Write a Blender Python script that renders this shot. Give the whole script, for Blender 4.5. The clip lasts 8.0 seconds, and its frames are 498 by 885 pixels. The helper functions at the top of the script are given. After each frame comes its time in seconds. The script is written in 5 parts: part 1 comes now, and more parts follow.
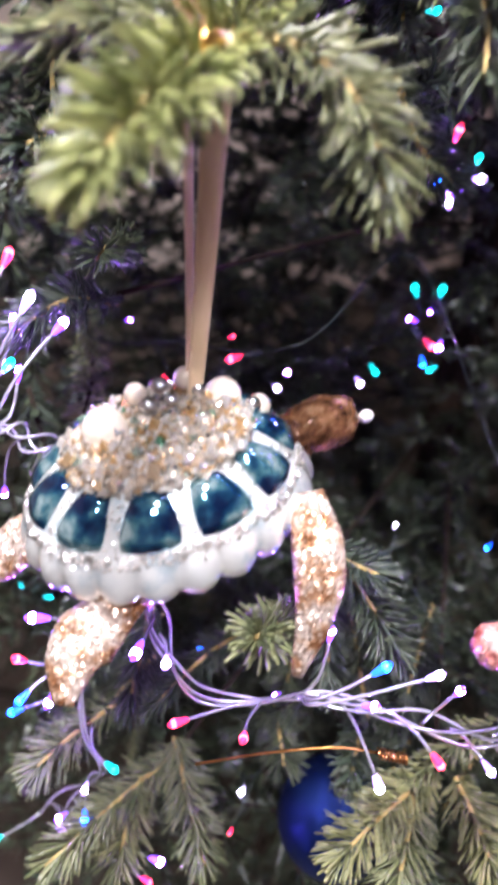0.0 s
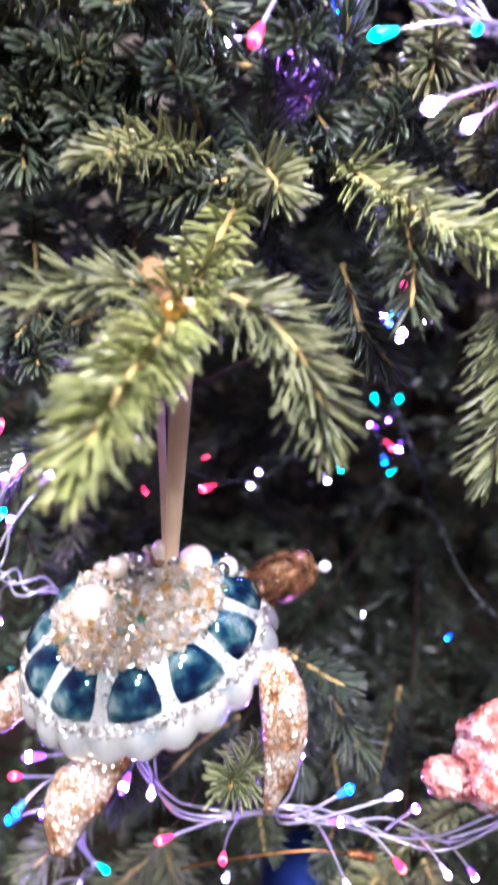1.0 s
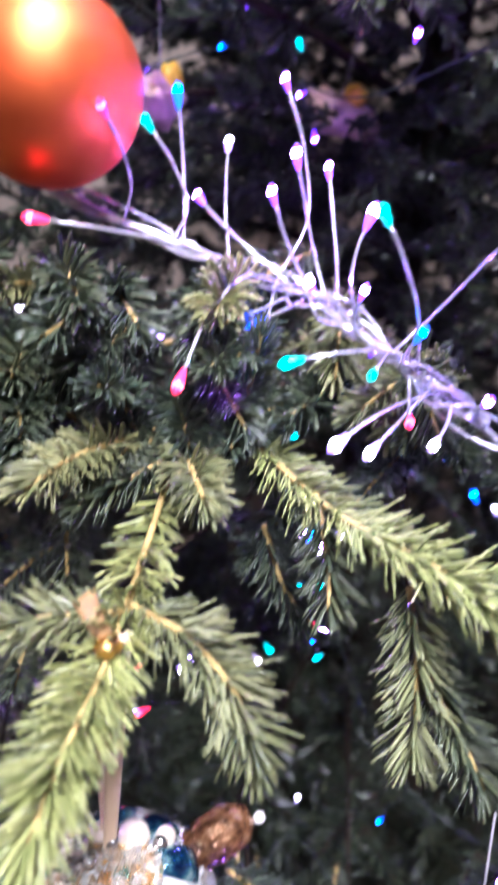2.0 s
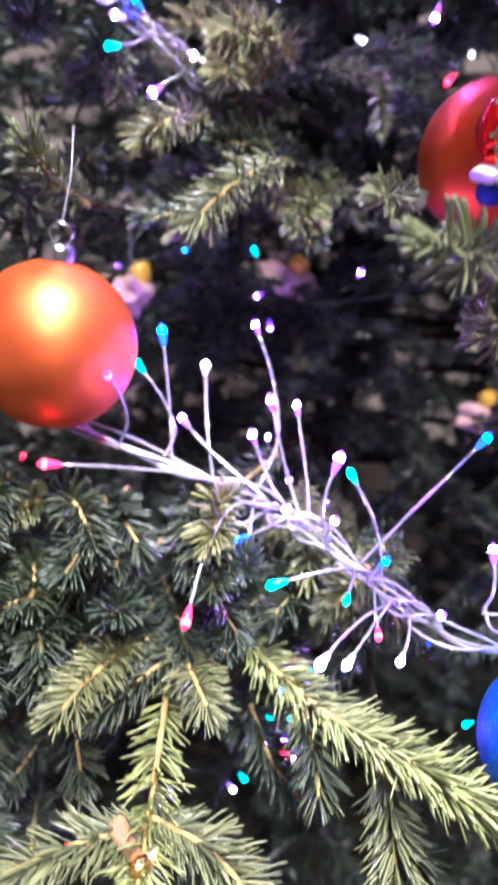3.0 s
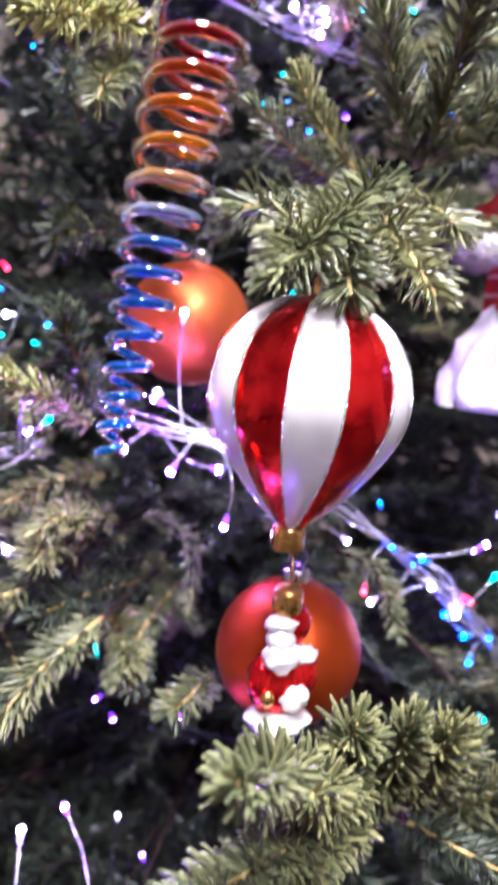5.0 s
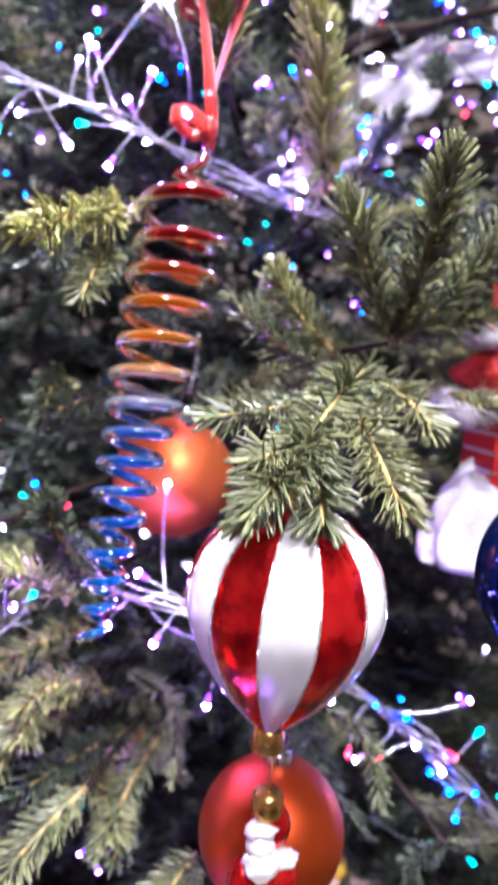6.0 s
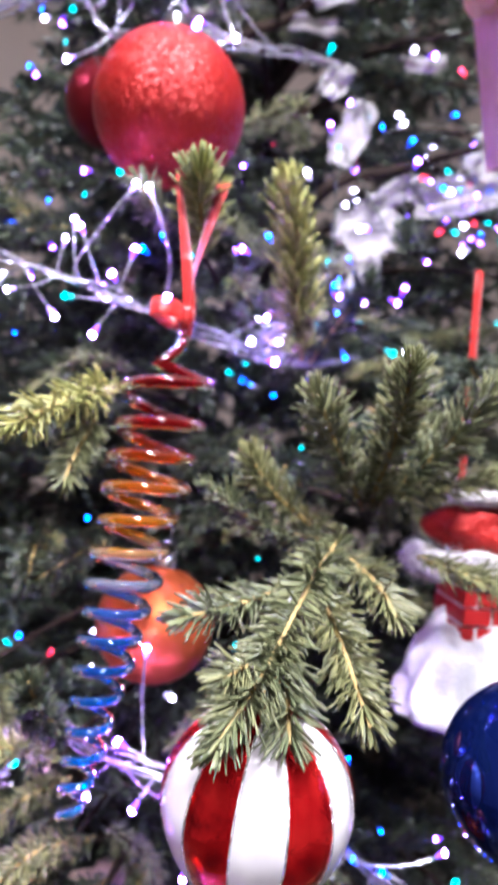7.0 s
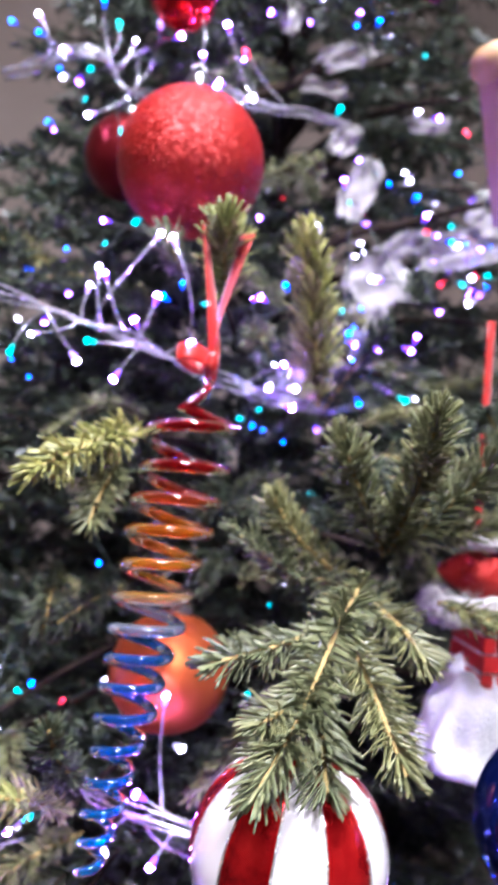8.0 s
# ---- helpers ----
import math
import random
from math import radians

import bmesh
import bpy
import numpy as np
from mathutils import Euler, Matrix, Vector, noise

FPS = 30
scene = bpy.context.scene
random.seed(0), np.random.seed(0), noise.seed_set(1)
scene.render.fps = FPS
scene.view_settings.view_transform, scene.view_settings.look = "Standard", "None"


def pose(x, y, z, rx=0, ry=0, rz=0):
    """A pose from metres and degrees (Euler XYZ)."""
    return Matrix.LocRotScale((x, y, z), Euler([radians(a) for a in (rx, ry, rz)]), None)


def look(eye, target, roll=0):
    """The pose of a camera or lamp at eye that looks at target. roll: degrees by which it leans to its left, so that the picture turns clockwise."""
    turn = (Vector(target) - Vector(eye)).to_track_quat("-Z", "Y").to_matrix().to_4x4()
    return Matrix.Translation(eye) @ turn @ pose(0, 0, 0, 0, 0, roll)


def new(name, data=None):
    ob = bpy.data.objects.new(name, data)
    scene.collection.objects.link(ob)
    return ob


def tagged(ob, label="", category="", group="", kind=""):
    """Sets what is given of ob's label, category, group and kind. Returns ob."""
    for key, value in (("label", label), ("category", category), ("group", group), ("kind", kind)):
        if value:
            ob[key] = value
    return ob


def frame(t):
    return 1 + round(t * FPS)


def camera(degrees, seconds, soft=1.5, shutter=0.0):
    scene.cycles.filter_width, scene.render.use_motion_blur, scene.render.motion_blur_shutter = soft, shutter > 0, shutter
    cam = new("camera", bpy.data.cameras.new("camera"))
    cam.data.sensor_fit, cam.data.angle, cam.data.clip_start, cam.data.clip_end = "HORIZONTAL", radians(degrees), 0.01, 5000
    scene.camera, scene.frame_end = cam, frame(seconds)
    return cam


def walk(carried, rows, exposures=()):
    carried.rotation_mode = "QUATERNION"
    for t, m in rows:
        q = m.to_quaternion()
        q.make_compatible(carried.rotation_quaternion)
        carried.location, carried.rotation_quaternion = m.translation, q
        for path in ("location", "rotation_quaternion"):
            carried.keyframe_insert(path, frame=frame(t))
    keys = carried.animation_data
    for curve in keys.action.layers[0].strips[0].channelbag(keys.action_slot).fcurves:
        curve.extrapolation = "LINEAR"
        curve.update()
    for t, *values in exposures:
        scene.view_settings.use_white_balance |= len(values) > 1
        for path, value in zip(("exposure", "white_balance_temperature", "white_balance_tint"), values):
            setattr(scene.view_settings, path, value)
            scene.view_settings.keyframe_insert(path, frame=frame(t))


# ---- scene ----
cam = camera(38.7, 8.0, soft=2.8, shutter=0.5)
cam.data.dof.use_dof, cam.data.dof.focus_distance, cam.data.dof.aperture_fstop = True, 0.28, 10.5
PATH = [
    (0, (0.027, 0.036, 1.086), (-0.019, 1.731, 0.026), 5.8),
    (0.5, (0.032, 0.034, 1.124), (0.006, 1.74, 0.081), 5.5),
    (1, (0.027, 0.04, 1.154), (0.027, 1.754, 0.123), 5.1),
    (1.5, (0.019, 0.053, 1.193), (0.091, 1.811, 0.241), 5.1),
    (2, (0.019, 0.063, 1.238), (0.215, 1.863, 0.389), 6.0),
    (2.2, (0.018, 0.063, 1.256), (0.251, 1.879, 0.45), 5.9),
    (3.3, (-0.021, 0.049, 1.348), (0.415, 1.887, 0.691), 6.0),
    (3.5, (-0.017, 0.049, 1.365), (0.457, 1.897, 0.765), 6.0),
    (4, (0.009, 0.055, 1.439), (0.527, 1.924, 0.949), 5.9),
    (4.5, (0.031, 0.064, 1.481), (0.555, 1.949, 1.063), 5.6),
    (4.7, (0.037, 0.067, 1.49), (0.562, 1.958, 1.106), 5.6),
    (5.8, (0.045, 0.072, 1.569), (0.571, 1.985, 1.322), 5.4),
    (6, (0.044, 0.072, 1.582), (0.573, 1.988, 1.358), 5.2),
    (6.5, (0.051, 0.062, 1.626), (0.574, 1.985, 1.454), 5.1),
    (7, (0.044, 0.062, 1.66), (0.586, 1.984, 1.54), 5.1),
    (7.5, (0.041, 0.063, 1.684), (0.602, 1.982, 1.633), 5.4),
    (8, (0.023, 0.065, 1.656), (0.592, 1.983, 1.674), 5.5),
]
walk(cam, [(t, look(eye, target, roll)) for t, eye, target, roll in PATH],
     [(0, 1.06, 5950, 18), (2, 1.04, 5650, 18), (3.5, 1.16, 5750, 18), (4.5, 1.10, 5800, 20), (6.0, 1.04, 5700, 18), (7, 0.80, 5700, 18), (8, 0.66, 5650, 18)])

# ---- light ----
# faint violet ambient fill, added to tint the dark parts; no real source
world = bpy.data.worlds.new("violet_fill")
world.use_nodes = True
world.node_tree.nodes["Background"].inputs[0].default_value = (0.60, 0.52, 1.0, 1)
world.node_tree.nodes["Background"].inputs[1].default_value = 0.016
scene.world = world


def area_light(name, at, to, size, power, color, spread=180):
    lamp = bpy.data.lights.new(name, "AREA")
    lamp.shape, lamp.size, lamp.energy, lamp.color, lamp.spread = "SQUARE", size, power, color, radians(spread)
    ob = new(name, lamp)
    ob.matrix_world = look(at, to)
    return ob


WARM = (1.0, 0.965, 0.92)
area_light("ceiling_lamp", (0.0, -0.20, 3.53), (0.10, 0.3, 1.2), 0.44, 19.0, WARM, 76)
area_light("ceiling_lamp", (-0.05, -1.60, 3.53), (0.1, 0.3, 1.1), 0.44, 62.0, WARM, 150)

# ---- materials ----


class Mat:
    """A procedural material with a principled shader, built up node by node."""

    def __init__(self, name, color=(0.5, 0.5, 0.5), rough=0.5, metal=0.0, **more):
        self.m = bpy.data.materials.new(name)
        self.m.use_nodes = True
        self.n, self.l = self.m.node_tree.nodes, self.m.node_tree.links
        self.p = self.n["Principled BSDF"]
        self.set(Roughness=rough, Metallic=metal)
        self.p.inputs["Base Color"].default_value = (*color, 1)
        for key, value in more.items():
            self.p.inputs[key.replace("_", " ")].default_value = value

    def set(self, **kw):
        for key, value in kw.items():
            self.p.inputs[key.replace("_", " ")].default_value = value
        return self

    def coord(self, which="Object"):
        return self.n.new("ShaderNodeTexCoord").outputs[which]

    def noise(self, scale, detail=3.0, vec=None):
        k = self.n.new("ShaderNodeTexNoise")
        k.inputs["Scale"].default_value, k.inputs["Detail"].default_value = scale, detail
        self.l.new(vec or self.coord(), k.inputs["Vector"])
        return k.outputs["Fac"]

    def cells(self, scale, out="Color", vec=None):
        k = self.n.new("ShaderNodeTexVoronoi")
        k.inputs["Scale"].default_value = scale
        self.l.new(vec or self.coord(), k.inputs["Vector"])
        return k.outputs[out]

    def ramp(self, fac, stops, hard=False):
        k = self.n.new("ShaderNodeValToRGB")
        k.color_ramp.interpolation = "CONSTANT" if hard else "LINEAR"
        while len(k.color_ramp.elements) < len(stops):
            k.color_ramp.elements.new(0.5)
        for e, (at, c) in zip(k.color_ramp.elements, stops):
            e.position, e.color = at, (*c, 1) if len(c) == 3 else c
        self.l.new(fac, k.inputs[0])
        return k.outputs[0]

    def mix(self, fac, a, b, how="MIX"):
        k = self.n.new("ShaderNodeMix")
        k.data_type, k.blend_type = "RGBA", how
        for value, i in ((fac, 0), (a, 6), (b, 7)):
            if isinstance(value, (int, float)):
                k.inputs[i].default_value = value
            elif isinstance(value, tuple):
                k.inputs[i].default_value = (*value, 1)
            else:
                self.l.new(value, k.inputs[i])
        return k.outputs[2]

    def to(self, socket, out):
        self.l.new(out, self.p.inputs[socket])
        return self

    def bump(self, height, strength=0.3, distance=0.001):
        k = self.n.new("ShaderNodeBump")
        k.inputs["Strength"].default_value, k.inputs["Distance"].default_value = strength, distance
        self.l.new(height, k.inputs["Height"])
        return self.to("Normal", k.outputs[0])

    def flakes(self, scale, amount=0.8):
        """Glitter: each cell tilts the surface its own way."""
        geo = self.n.new("ShaderNodeNewGeometry")
        sub = self.n.new("ShaderNodeVectorMath")
        sub.operation = "SUBTRACT"
        self.l.new(self.cells(scale), sub.inputs[0])
        sub.inputs[1].default_value = (0.5, 0.5, 0.5)
        mul = self.n.new("ShaderNodeVectorMath")
        mul.operation = "SCALE"
        mul.inputs["Scale"].default_value = amount
        self.l.new(sub.outputs[0], mul.inputs[0])
        add = self.n.new("ShaderNodeVectorMath")
        self.l.new(geo.outputs["Normal"], add.inputs[0])
        self.l.new(mul.outputs[0], add.inputs[1])
        norm = self.n.new("ShaderNodeVectorMath")
        norm.operation = "NORMALIZE"
        self.l.new(add.outputs[0], norm.inputs[0])
        return self.to("Normal", norm.outputs[0])

    def island(self):
        return self.n.new("ShaderNodeNewGeometry").outputs["Random Per Island"]

    def each(self):
        return self.n.new("ShaderNodeObjectInfo").outputs["Random"]


def needle_mat(name, dark, mid, light):
    k = Mat(name, rough=0.38, Specular_IOR_Level=0.5)
    base = k.ramp(k.island(), [(0.0, dark), (0.45, mid), (1.0, light)])
    patch = k.ramp(k.noise(60), [(0.3, (0.75, 0.78, 0.72)), (0.75, (1.2, 1.15, 1.0))])
    c = k.mix(1.0, base, patch, "MULTIPLY")
    k.to("Base Color", k.mix(1.0, c, k.ramp(k.each(), [(0, (0.8, 0.86, 0.9)), (1, (1.15, 1.08, 0.9))]), "MULTIPLY"))
    k.bump(k.noise(900), 0.25, 0.0004)
    return k.m


NEEDLE = needle_mat("fir_needles", (0.090, 0.104, 0.056), (0.152, 0.163, 0.084), (0.245, 0.245, 0.135))
NEEDLE_YOUNG = needle_mat("young_fir_needles", (0.150, 0.166, 0.060), (0.262, 0.276, 0.104), (0.40, 0.395, 0.170))
# darker copy of the fir needles: shade inside the tree put into the colour
NEEDLE_SHADED = needle_mat("shaded_fir_needles", (0.026, 0.036, 0.029), (0.042, 0.058, 0.042), (0.074, 0.088, 0.058))

k = Mat("twig_bark", rough=0.7)
k.to("Base Color", k.ramp(k.noise(180), [(0.3, (0.22, 0.14, 0.045)), (0.7, (0.48, 0.35, 0.13))]))
k.bump(k.noise(700), 0.5, 0.0006)
TWIG = k.m
k = Mat("bough_bark", rough=0.95, Specular_IOR_Level=0.15)
k.to("Base Color", k.ramp(k.noise(60), [(0.3, (0.014, 0.010, 0.008)), (0.7, (0.040, 0.026, 0.018))]))
k.bump(k.noise(200), 0.8, 0.002)
BARK = k.m


def ball_mat(name, color, dark, rough, metal=0.85):
    k = Mat(name, color, rough, metal)
    k.to("Base Color", k.ramp(k.noise(30, 5), [(0.3, dark), (0.7, color)]))
    k.to("Roughness", k.ramp(k.noise(90, 4), [(0.3, (rough * 0.85,) * 3), (0.7, (rough * 1.15,) * 3)]))
    return k.m


def glitter_mat(name, color, dark, scale, rough=0.25, amount=1.0, metal=0.7):
    k = Mat(name, color, rough, metal)
    k.to("Base Color", k.mix(0.6, k.ramp(k.noise(45, 4), [(0.3, dark), (0.7, color)]),
                             k.ramp(k.cells(scale, "Distance"), [(0.0, color), (0.6, dark)])))
    k.flakes(scale, amount)
    return k.m


ORANGE_MATTE = ball_mat("matte_orange_foil", (0.88, 0.18, 0.05), (0.78, 0.13, 0.035), 0.47)
RED_MATTE = ball_mat("matte_red_foil", (0.60, 0.085, 0.012), (0.44, 0.050, 0.010), 0.44)
COPPER_MATTE = ball_mat("matte_copper_foil", (0.85, 0.20, 0.06), (0.74, 0.14, 0.04), 0.42)
DARK_RED = ball_mat("matte_dark_red_foil", (0.22, 0.012, 0.016), (0.15, 0.008, 0.012), 0.4)
RED_GLITTER = glitter_mat("red_glitter", (0.50, 0.020, 0.012), (0.34, 0.010, 0.008), 1300, 0.42, 0.95, 0.4)
ORANGE_GLITTER = glitter_mat("orange_glitter", (0.85, 0.20, 0.02), (0.60, 0.09, 0.01), 1500, 0.32, 0.6)
BLUE_GLITTER = glitter_mat("blue_glitter", (0.02, 0.28, 0.85), (0.01, 0.12, 0.55), 1500, 0.3, 0.7)
BLUE_GLOSS = ball_mat("glossy_blue_glass", (0.012, 0.03, 0.22), (0.008, 0.02, 0.16), 0.06)
NAVY_MATTE = ball_mat("matte_navy_foil", (0.014, 0.035, 0.17), (0.010, 0.024, 0.12), 0.45)
k = Mat("glossy_red_foil", rough=0.13, metal=0.8)
k.to("Base Color", k.ramp(k.noise(75, 5), [(0.34, (0.30, 0.004, 0.007)), (0.48, (0.62, 0.010, 0.012)), (0.66, (0.80, 0.022, 0.020))]))
k.bump(k.noise(160, 3), 0.35, 0.0012)
RED_GLOSS = k.m
k = Mat("pearl_white_lacquer", (0.86, 0.82, 0.80), 0.28, 0.15, Coat_Weight=0.6)
k.to("Base Color", k.ramp(k.noise(25, 4), [(0.35, (0.56, 0.52, 0.53)), (0.65, (0.74, 0.70, 0.69))]))
PEARL = k.m
k = Mat("silver_glitter", (0.85, 0.82, 0.80), 0.22, 0.9)
k.flakes(1500, 1.3)
SILVER_GLITTER = k.m
GOLD = ball_mat("worn_gold_metal", (0.80, 0.48, 0.16), (0.60, 0.33, 0.10), 0.28, 1.0)
SILVER = ball_mat("crimped_silver_metal", (0.75, 0.74, 0.76), (0.6, 0.6, 0.62), 0.22, 1.0)
k = Mat("sheer_beige_ribbon", (0.86, 0.64, 0.42), 0.3, 0.0, Alpha=0.74, Sheen_Weight=0.6)
k.bump(k.noise(1400), 0.3, 0.0003)
RIBBON_BEIGE = k.m
k = Mat("red_satin_ribbon", (0.6, 0.02, 0.012), 0.35, Alpha=0.62, Sheen_Weight=0.3)
k.to("Base Color", k.ramp(k.noise(120), [(0.3, (0.45, 0.008, 0.006)), (0.7, (0.68, 0.025, 0.015))]))
RIBBON_RED = k.m
k = Mat("spiral_glass", (1, 1, 1), 0.06, 0.0, Transmission_Weight=0.9, IOR=1.4)
sep = k.n.new("ShaderNodeSeparateXYZ")
k.l.new(k.coord("Generated"), sep.inputs[0])
k.to("Base Color", k.ramp(sep.outputs[2], [(0.0, (0.0, 0.26, 0.72)), (0.30, (0.0, 0.15, 0.68)), (0.44, (0.02, 0.20, 0.75)), (0.52, (0.85, 0.84, 0.82)),
                                           (0.555, (0.95, 0.42, 0.0)), (0.70, (0.92, 0.22, 0.0)), (0.77, (0.50, 0.006, 0.006)), (1.0, (0.38, 0.002, 0.008))]))
SPIRAL = k.m
# light wire and bulbs
k = Mat("clear_light_wire", (0.62, 0.60, 0.68), 0.16, 0.40, Transmission_Weight=0.4, Specular_IOR_Level=0.9)
k.bump(k.noise(500), 0.3, 0.0005)
WIRE = k.m
# wires inside the tree: the dark of the hollows put into their colour
k = Mat("shaded_light_wire", (0.02, 0.03, 0.024), 0.4)
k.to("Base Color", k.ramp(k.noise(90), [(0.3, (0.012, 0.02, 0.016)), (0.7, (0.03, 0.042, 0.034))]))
SHADED_LEAD = k.m


def bulb_mat(name, color, strength):
    return Mat(name, color, 0.3, 0.0, Emission_Color=(*color, 1), Emission_Strength=strength).m


# the hot core of each bulb and its tinted ends
BULBS = {c: (bulb_mat(c + "_bulb_core", core, power), bulb_mat(c + "_bulb_end", end, 1.5)) for c, core, power, end in (
    ("violet", (0.38, 0.14, 1.0), 680, (0.28, 0.08, 1.0)),
    ("white", (0.74, 0.66, 1.0), 130, (0.50, 0.30, 1.0)),
    ("blue", (0.008, 0.06, 1.0), 60, (0.02, 0.12, 1.0)),
    ("teal", (0.01, 0.85, 0.75), 7, (0.01, 0.60, 0.55)),
    ("red", (1.0, 0.05, 0.10), 9, (1.0, 0.03, 0.10)))}
# the smaller and weaker bulbs of the thin strings
FAINT_BULBS = {c: (bulb_mat("faint_" + c + "_bulb_core", core, power), bulb_mat("faint_" + c + "_bulb_end", end, 2.0)) for c, core, power, end in (
    ("violet", (0.28, 0.09, 1.0), 110, (0.22, 0.05, 1.0)),
    ("white", (0.78, 0.72, 1.0), 80, (0.70, 0.60, 1.0)),
    ("blue", (0.010, 0.10, 1.0), 55, (0.01, 0.10, 1.0)),
    ("teal", (0.01, 0.75, 0.80), 8, (0.01, 0.50, 0.55)),
    ("red", (1.0, 0.04, 0.08), 9, (1.0, 0.02, 0.08)))}
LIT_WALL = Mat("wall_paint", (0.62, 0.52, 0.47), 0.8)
LIT_WALL.to("Base Color", LIT_WALL.ramp(LIT_WALL.noise(3, 6), [(0.3, (0.70, 0.59, 0.52)), (0.7, (0.78, 0.67, 0.60))]))
LIT_WALL.bump(LIT_WALL.noise(160), 0.2, 0.001)
WALL = LIT_WALL.m
k = Mat("ceiling_paint", (0.78, 0.77, 0.75), 0.85)
k.bump(k.noise(120), 0.2, 0.001)
CEILING = k.m
k = Mat("floor_boards", rough=0.45)
k.to("Base Color", k.ramp(k.noise(8, 6), [(0.3, (0.030, 0.020, 0.016)), (0.7, (0.06, 0.042, 0.032))]))
FLOOR = k.m
k = Mat("lamp_diffuser", (0.9, 0.9, 0.88), 0.5, Emission_Color=(*WARM, 1), Emission_Strength=6.0)
DIFFUSER = k.m
# turtle
k = Mat("frosted_shell_glass", (0.80, 0.82, 0.80), 0.2, 0.55, Coat_Weight=0.8)
k.to("Base Color", k.ramp(k.noise(90, 4), [(0.3, (0.46, 0.58, 0.64)), (0.46, (0.80, 0.82, 0.81)), (0.75, (0.92, 0.91, 0.87))]))
SHELL = k.m
# teal glass; its pale and dark blotches are reflections painted into the colour
k = Mat("teal_glass_painted_glints", (0.02, 0.09, 0.14), 0.05, 0.8, Coat_Weight=1.0)
k.to("Base Color", k.ramp(k.noise(110, 3), [(0.38, (0.006, 0.022, 0.095)), (0.48, (0.016, 0.10, 0.22)), (0.56, (0.10, 0.30, 0.38)), (0.66, (0.50, 0.70, 0.74))]))
TEAL = k.m
k = Mat("gold_glitter_skin", (0.6, 0.42, 0.3), 0.25, 0.6)
k.to("Base Color", k.mix(0.55, k.ramp(k.noise(110, 3), [(0.36, (0.24, 0.09, 0.035)), (0.46, (0.66, 0.42, 0.28)), (0.56, (0.93, 0.86, 0.80))]),
                         k.ramp(k.cells(420, "Distance"), [(0.15, (0.85, 0.70, 0.58)), (0.6, (0.35, 0.16, 0.07))])))
k.flakes(1400, 0.9)
SKIN = k.m
k = Mat("bronze_glass_skin", (0.3, 0.14, 0.07), 0.2, 0.5)
k.to("Base Color", k.ramp(k.noise(160, 3), [(0.35, (0.07, 0.028, 0.015)), (0.55, (0.28, 0.13, 0.06)), (0.7, (0.45, 0.27, 0.16))]))
k.flakes(1200, 0.4)
HEAD = k.m
k = Mat("pink_glitter_glass", (0.7, 0.3, 0.27), 0.2, 0.4)
k.to("Base Color", k.ramp(k.noise(150, 3), [(0.35, (0.42, 0.08, 0.07)), (0.5, (0.72, 0.32, 0.28)), (0.65, (0.92, 0.72, 0.68))]))
k.flakes(900, 0.8)
PINK_GLASS = k.m
PEARL_BEAD = Mat("cream_pearl", (0.80, 0.69, 0.58), 0.22, 0.2, Coat_Weight=0.6).m
k = Mat("glass_crumbs", (0.9, 0.8, 0.7), 0.12, 0.75)
k.to("Base Color", k.ramp(k.island(), [(0.0, (0.86, 0.84, 0.82)), (0.40, (0.80, 0.72, 0.62)), (0.66, (0.66, 0.42, 0.18)), (0.82, (0.82, 0.78, 0.74)), (0.96, (0.86, 0.84, 0.82)), (1.0, (0.02, 0.25, 0.14))]))
CRUMBS = k.m
BRICK = Mat("red_brick_enamel", (0.55, 0.025, 0.025), 0.3).m
k = Mat("snow_enamel", (0.88, 0.86, 0.88), 0.55)
k.to("Base Color", k.ramp(k.noise(90, 5), [(0.3, (0.72, 0.70, 0.74)), (0.7, (0.90, 0.88, 0.90))]))
k.bump(k.noise(420), 0.9, 0.002)
SNOW = k.m
k = Mat("white_fluff", (0.7, 0.68, 0.7), 0.8)
k.to("Base Color", k.ramp(k.noise(220, 5), [(0.35, (0.34, 0.31, 0.31)), (0.65, (0.62, 0.58, 0.56))]))
k.bump(k.noise(380, 4), 1.0, 0.003)
FLUFF = k.m
k = Mat("pink_icing", (0.72, 0.42, 0.36), 0.55)
k.to("Base Color", k.ramp(k.noise(60, 4), [(0.3, (0.66, 0.37, 0.31)), (0.7, (0.78, 0.47, 0.41))]))
k.bump(k.noise(300), 0.4, 0.001)
PINK_WALL = k.m
TAN = Mat("tan_biscuit", (0.72, 0.42, 0.22), 0.5).m
MAGENTA = glitter_mat("magenta_glitter", (0.6, 0.02, 0.30), (0.35, 0.01, 0.15), 900)
k = Mat("white_gauze", (0.56, 0.54, 0.54), 0.6, Alpha=0.6)
k.to("Base Color", k.ramp(k.noise(70, 5), [(0.3, (0.34, 0.31, 0.31)), (0.7, (0.56, 0.53, 0.52))]))
k.bump(k.noise(260), 0.6, 0.001)
GAUZE_CLOTH = k.m
k = Mat("tan_gauze", (0.30, 0.17, 0.07), 0.6, Alpha=0.75)
k.to("Base Color", k.ramp(k.noise(220), [(0.3, (0.20, 0.10, 0.04)), (0.7, (0.36, 0.22, 0.09))]))
TAN_CLOTH = k.m
CREAM = ball_mat("cream_paint", (0.75, 0.55, 0.45), (0.6, 0.38, 0.3), 0.4, 0.0)
YELLOW = ball_mat("yellow_paint", (0.75, 0.48, 0.05), (0.6, 0.35, 0.03), 0.4, 0.0)
COPPER_WIRE = ball_mat("copper_wire_metal", (0.62, 0.30, 0.10), (0.45, 0.2, 0.06), 0.3, 1.0)

# ---- geometry helpers ----


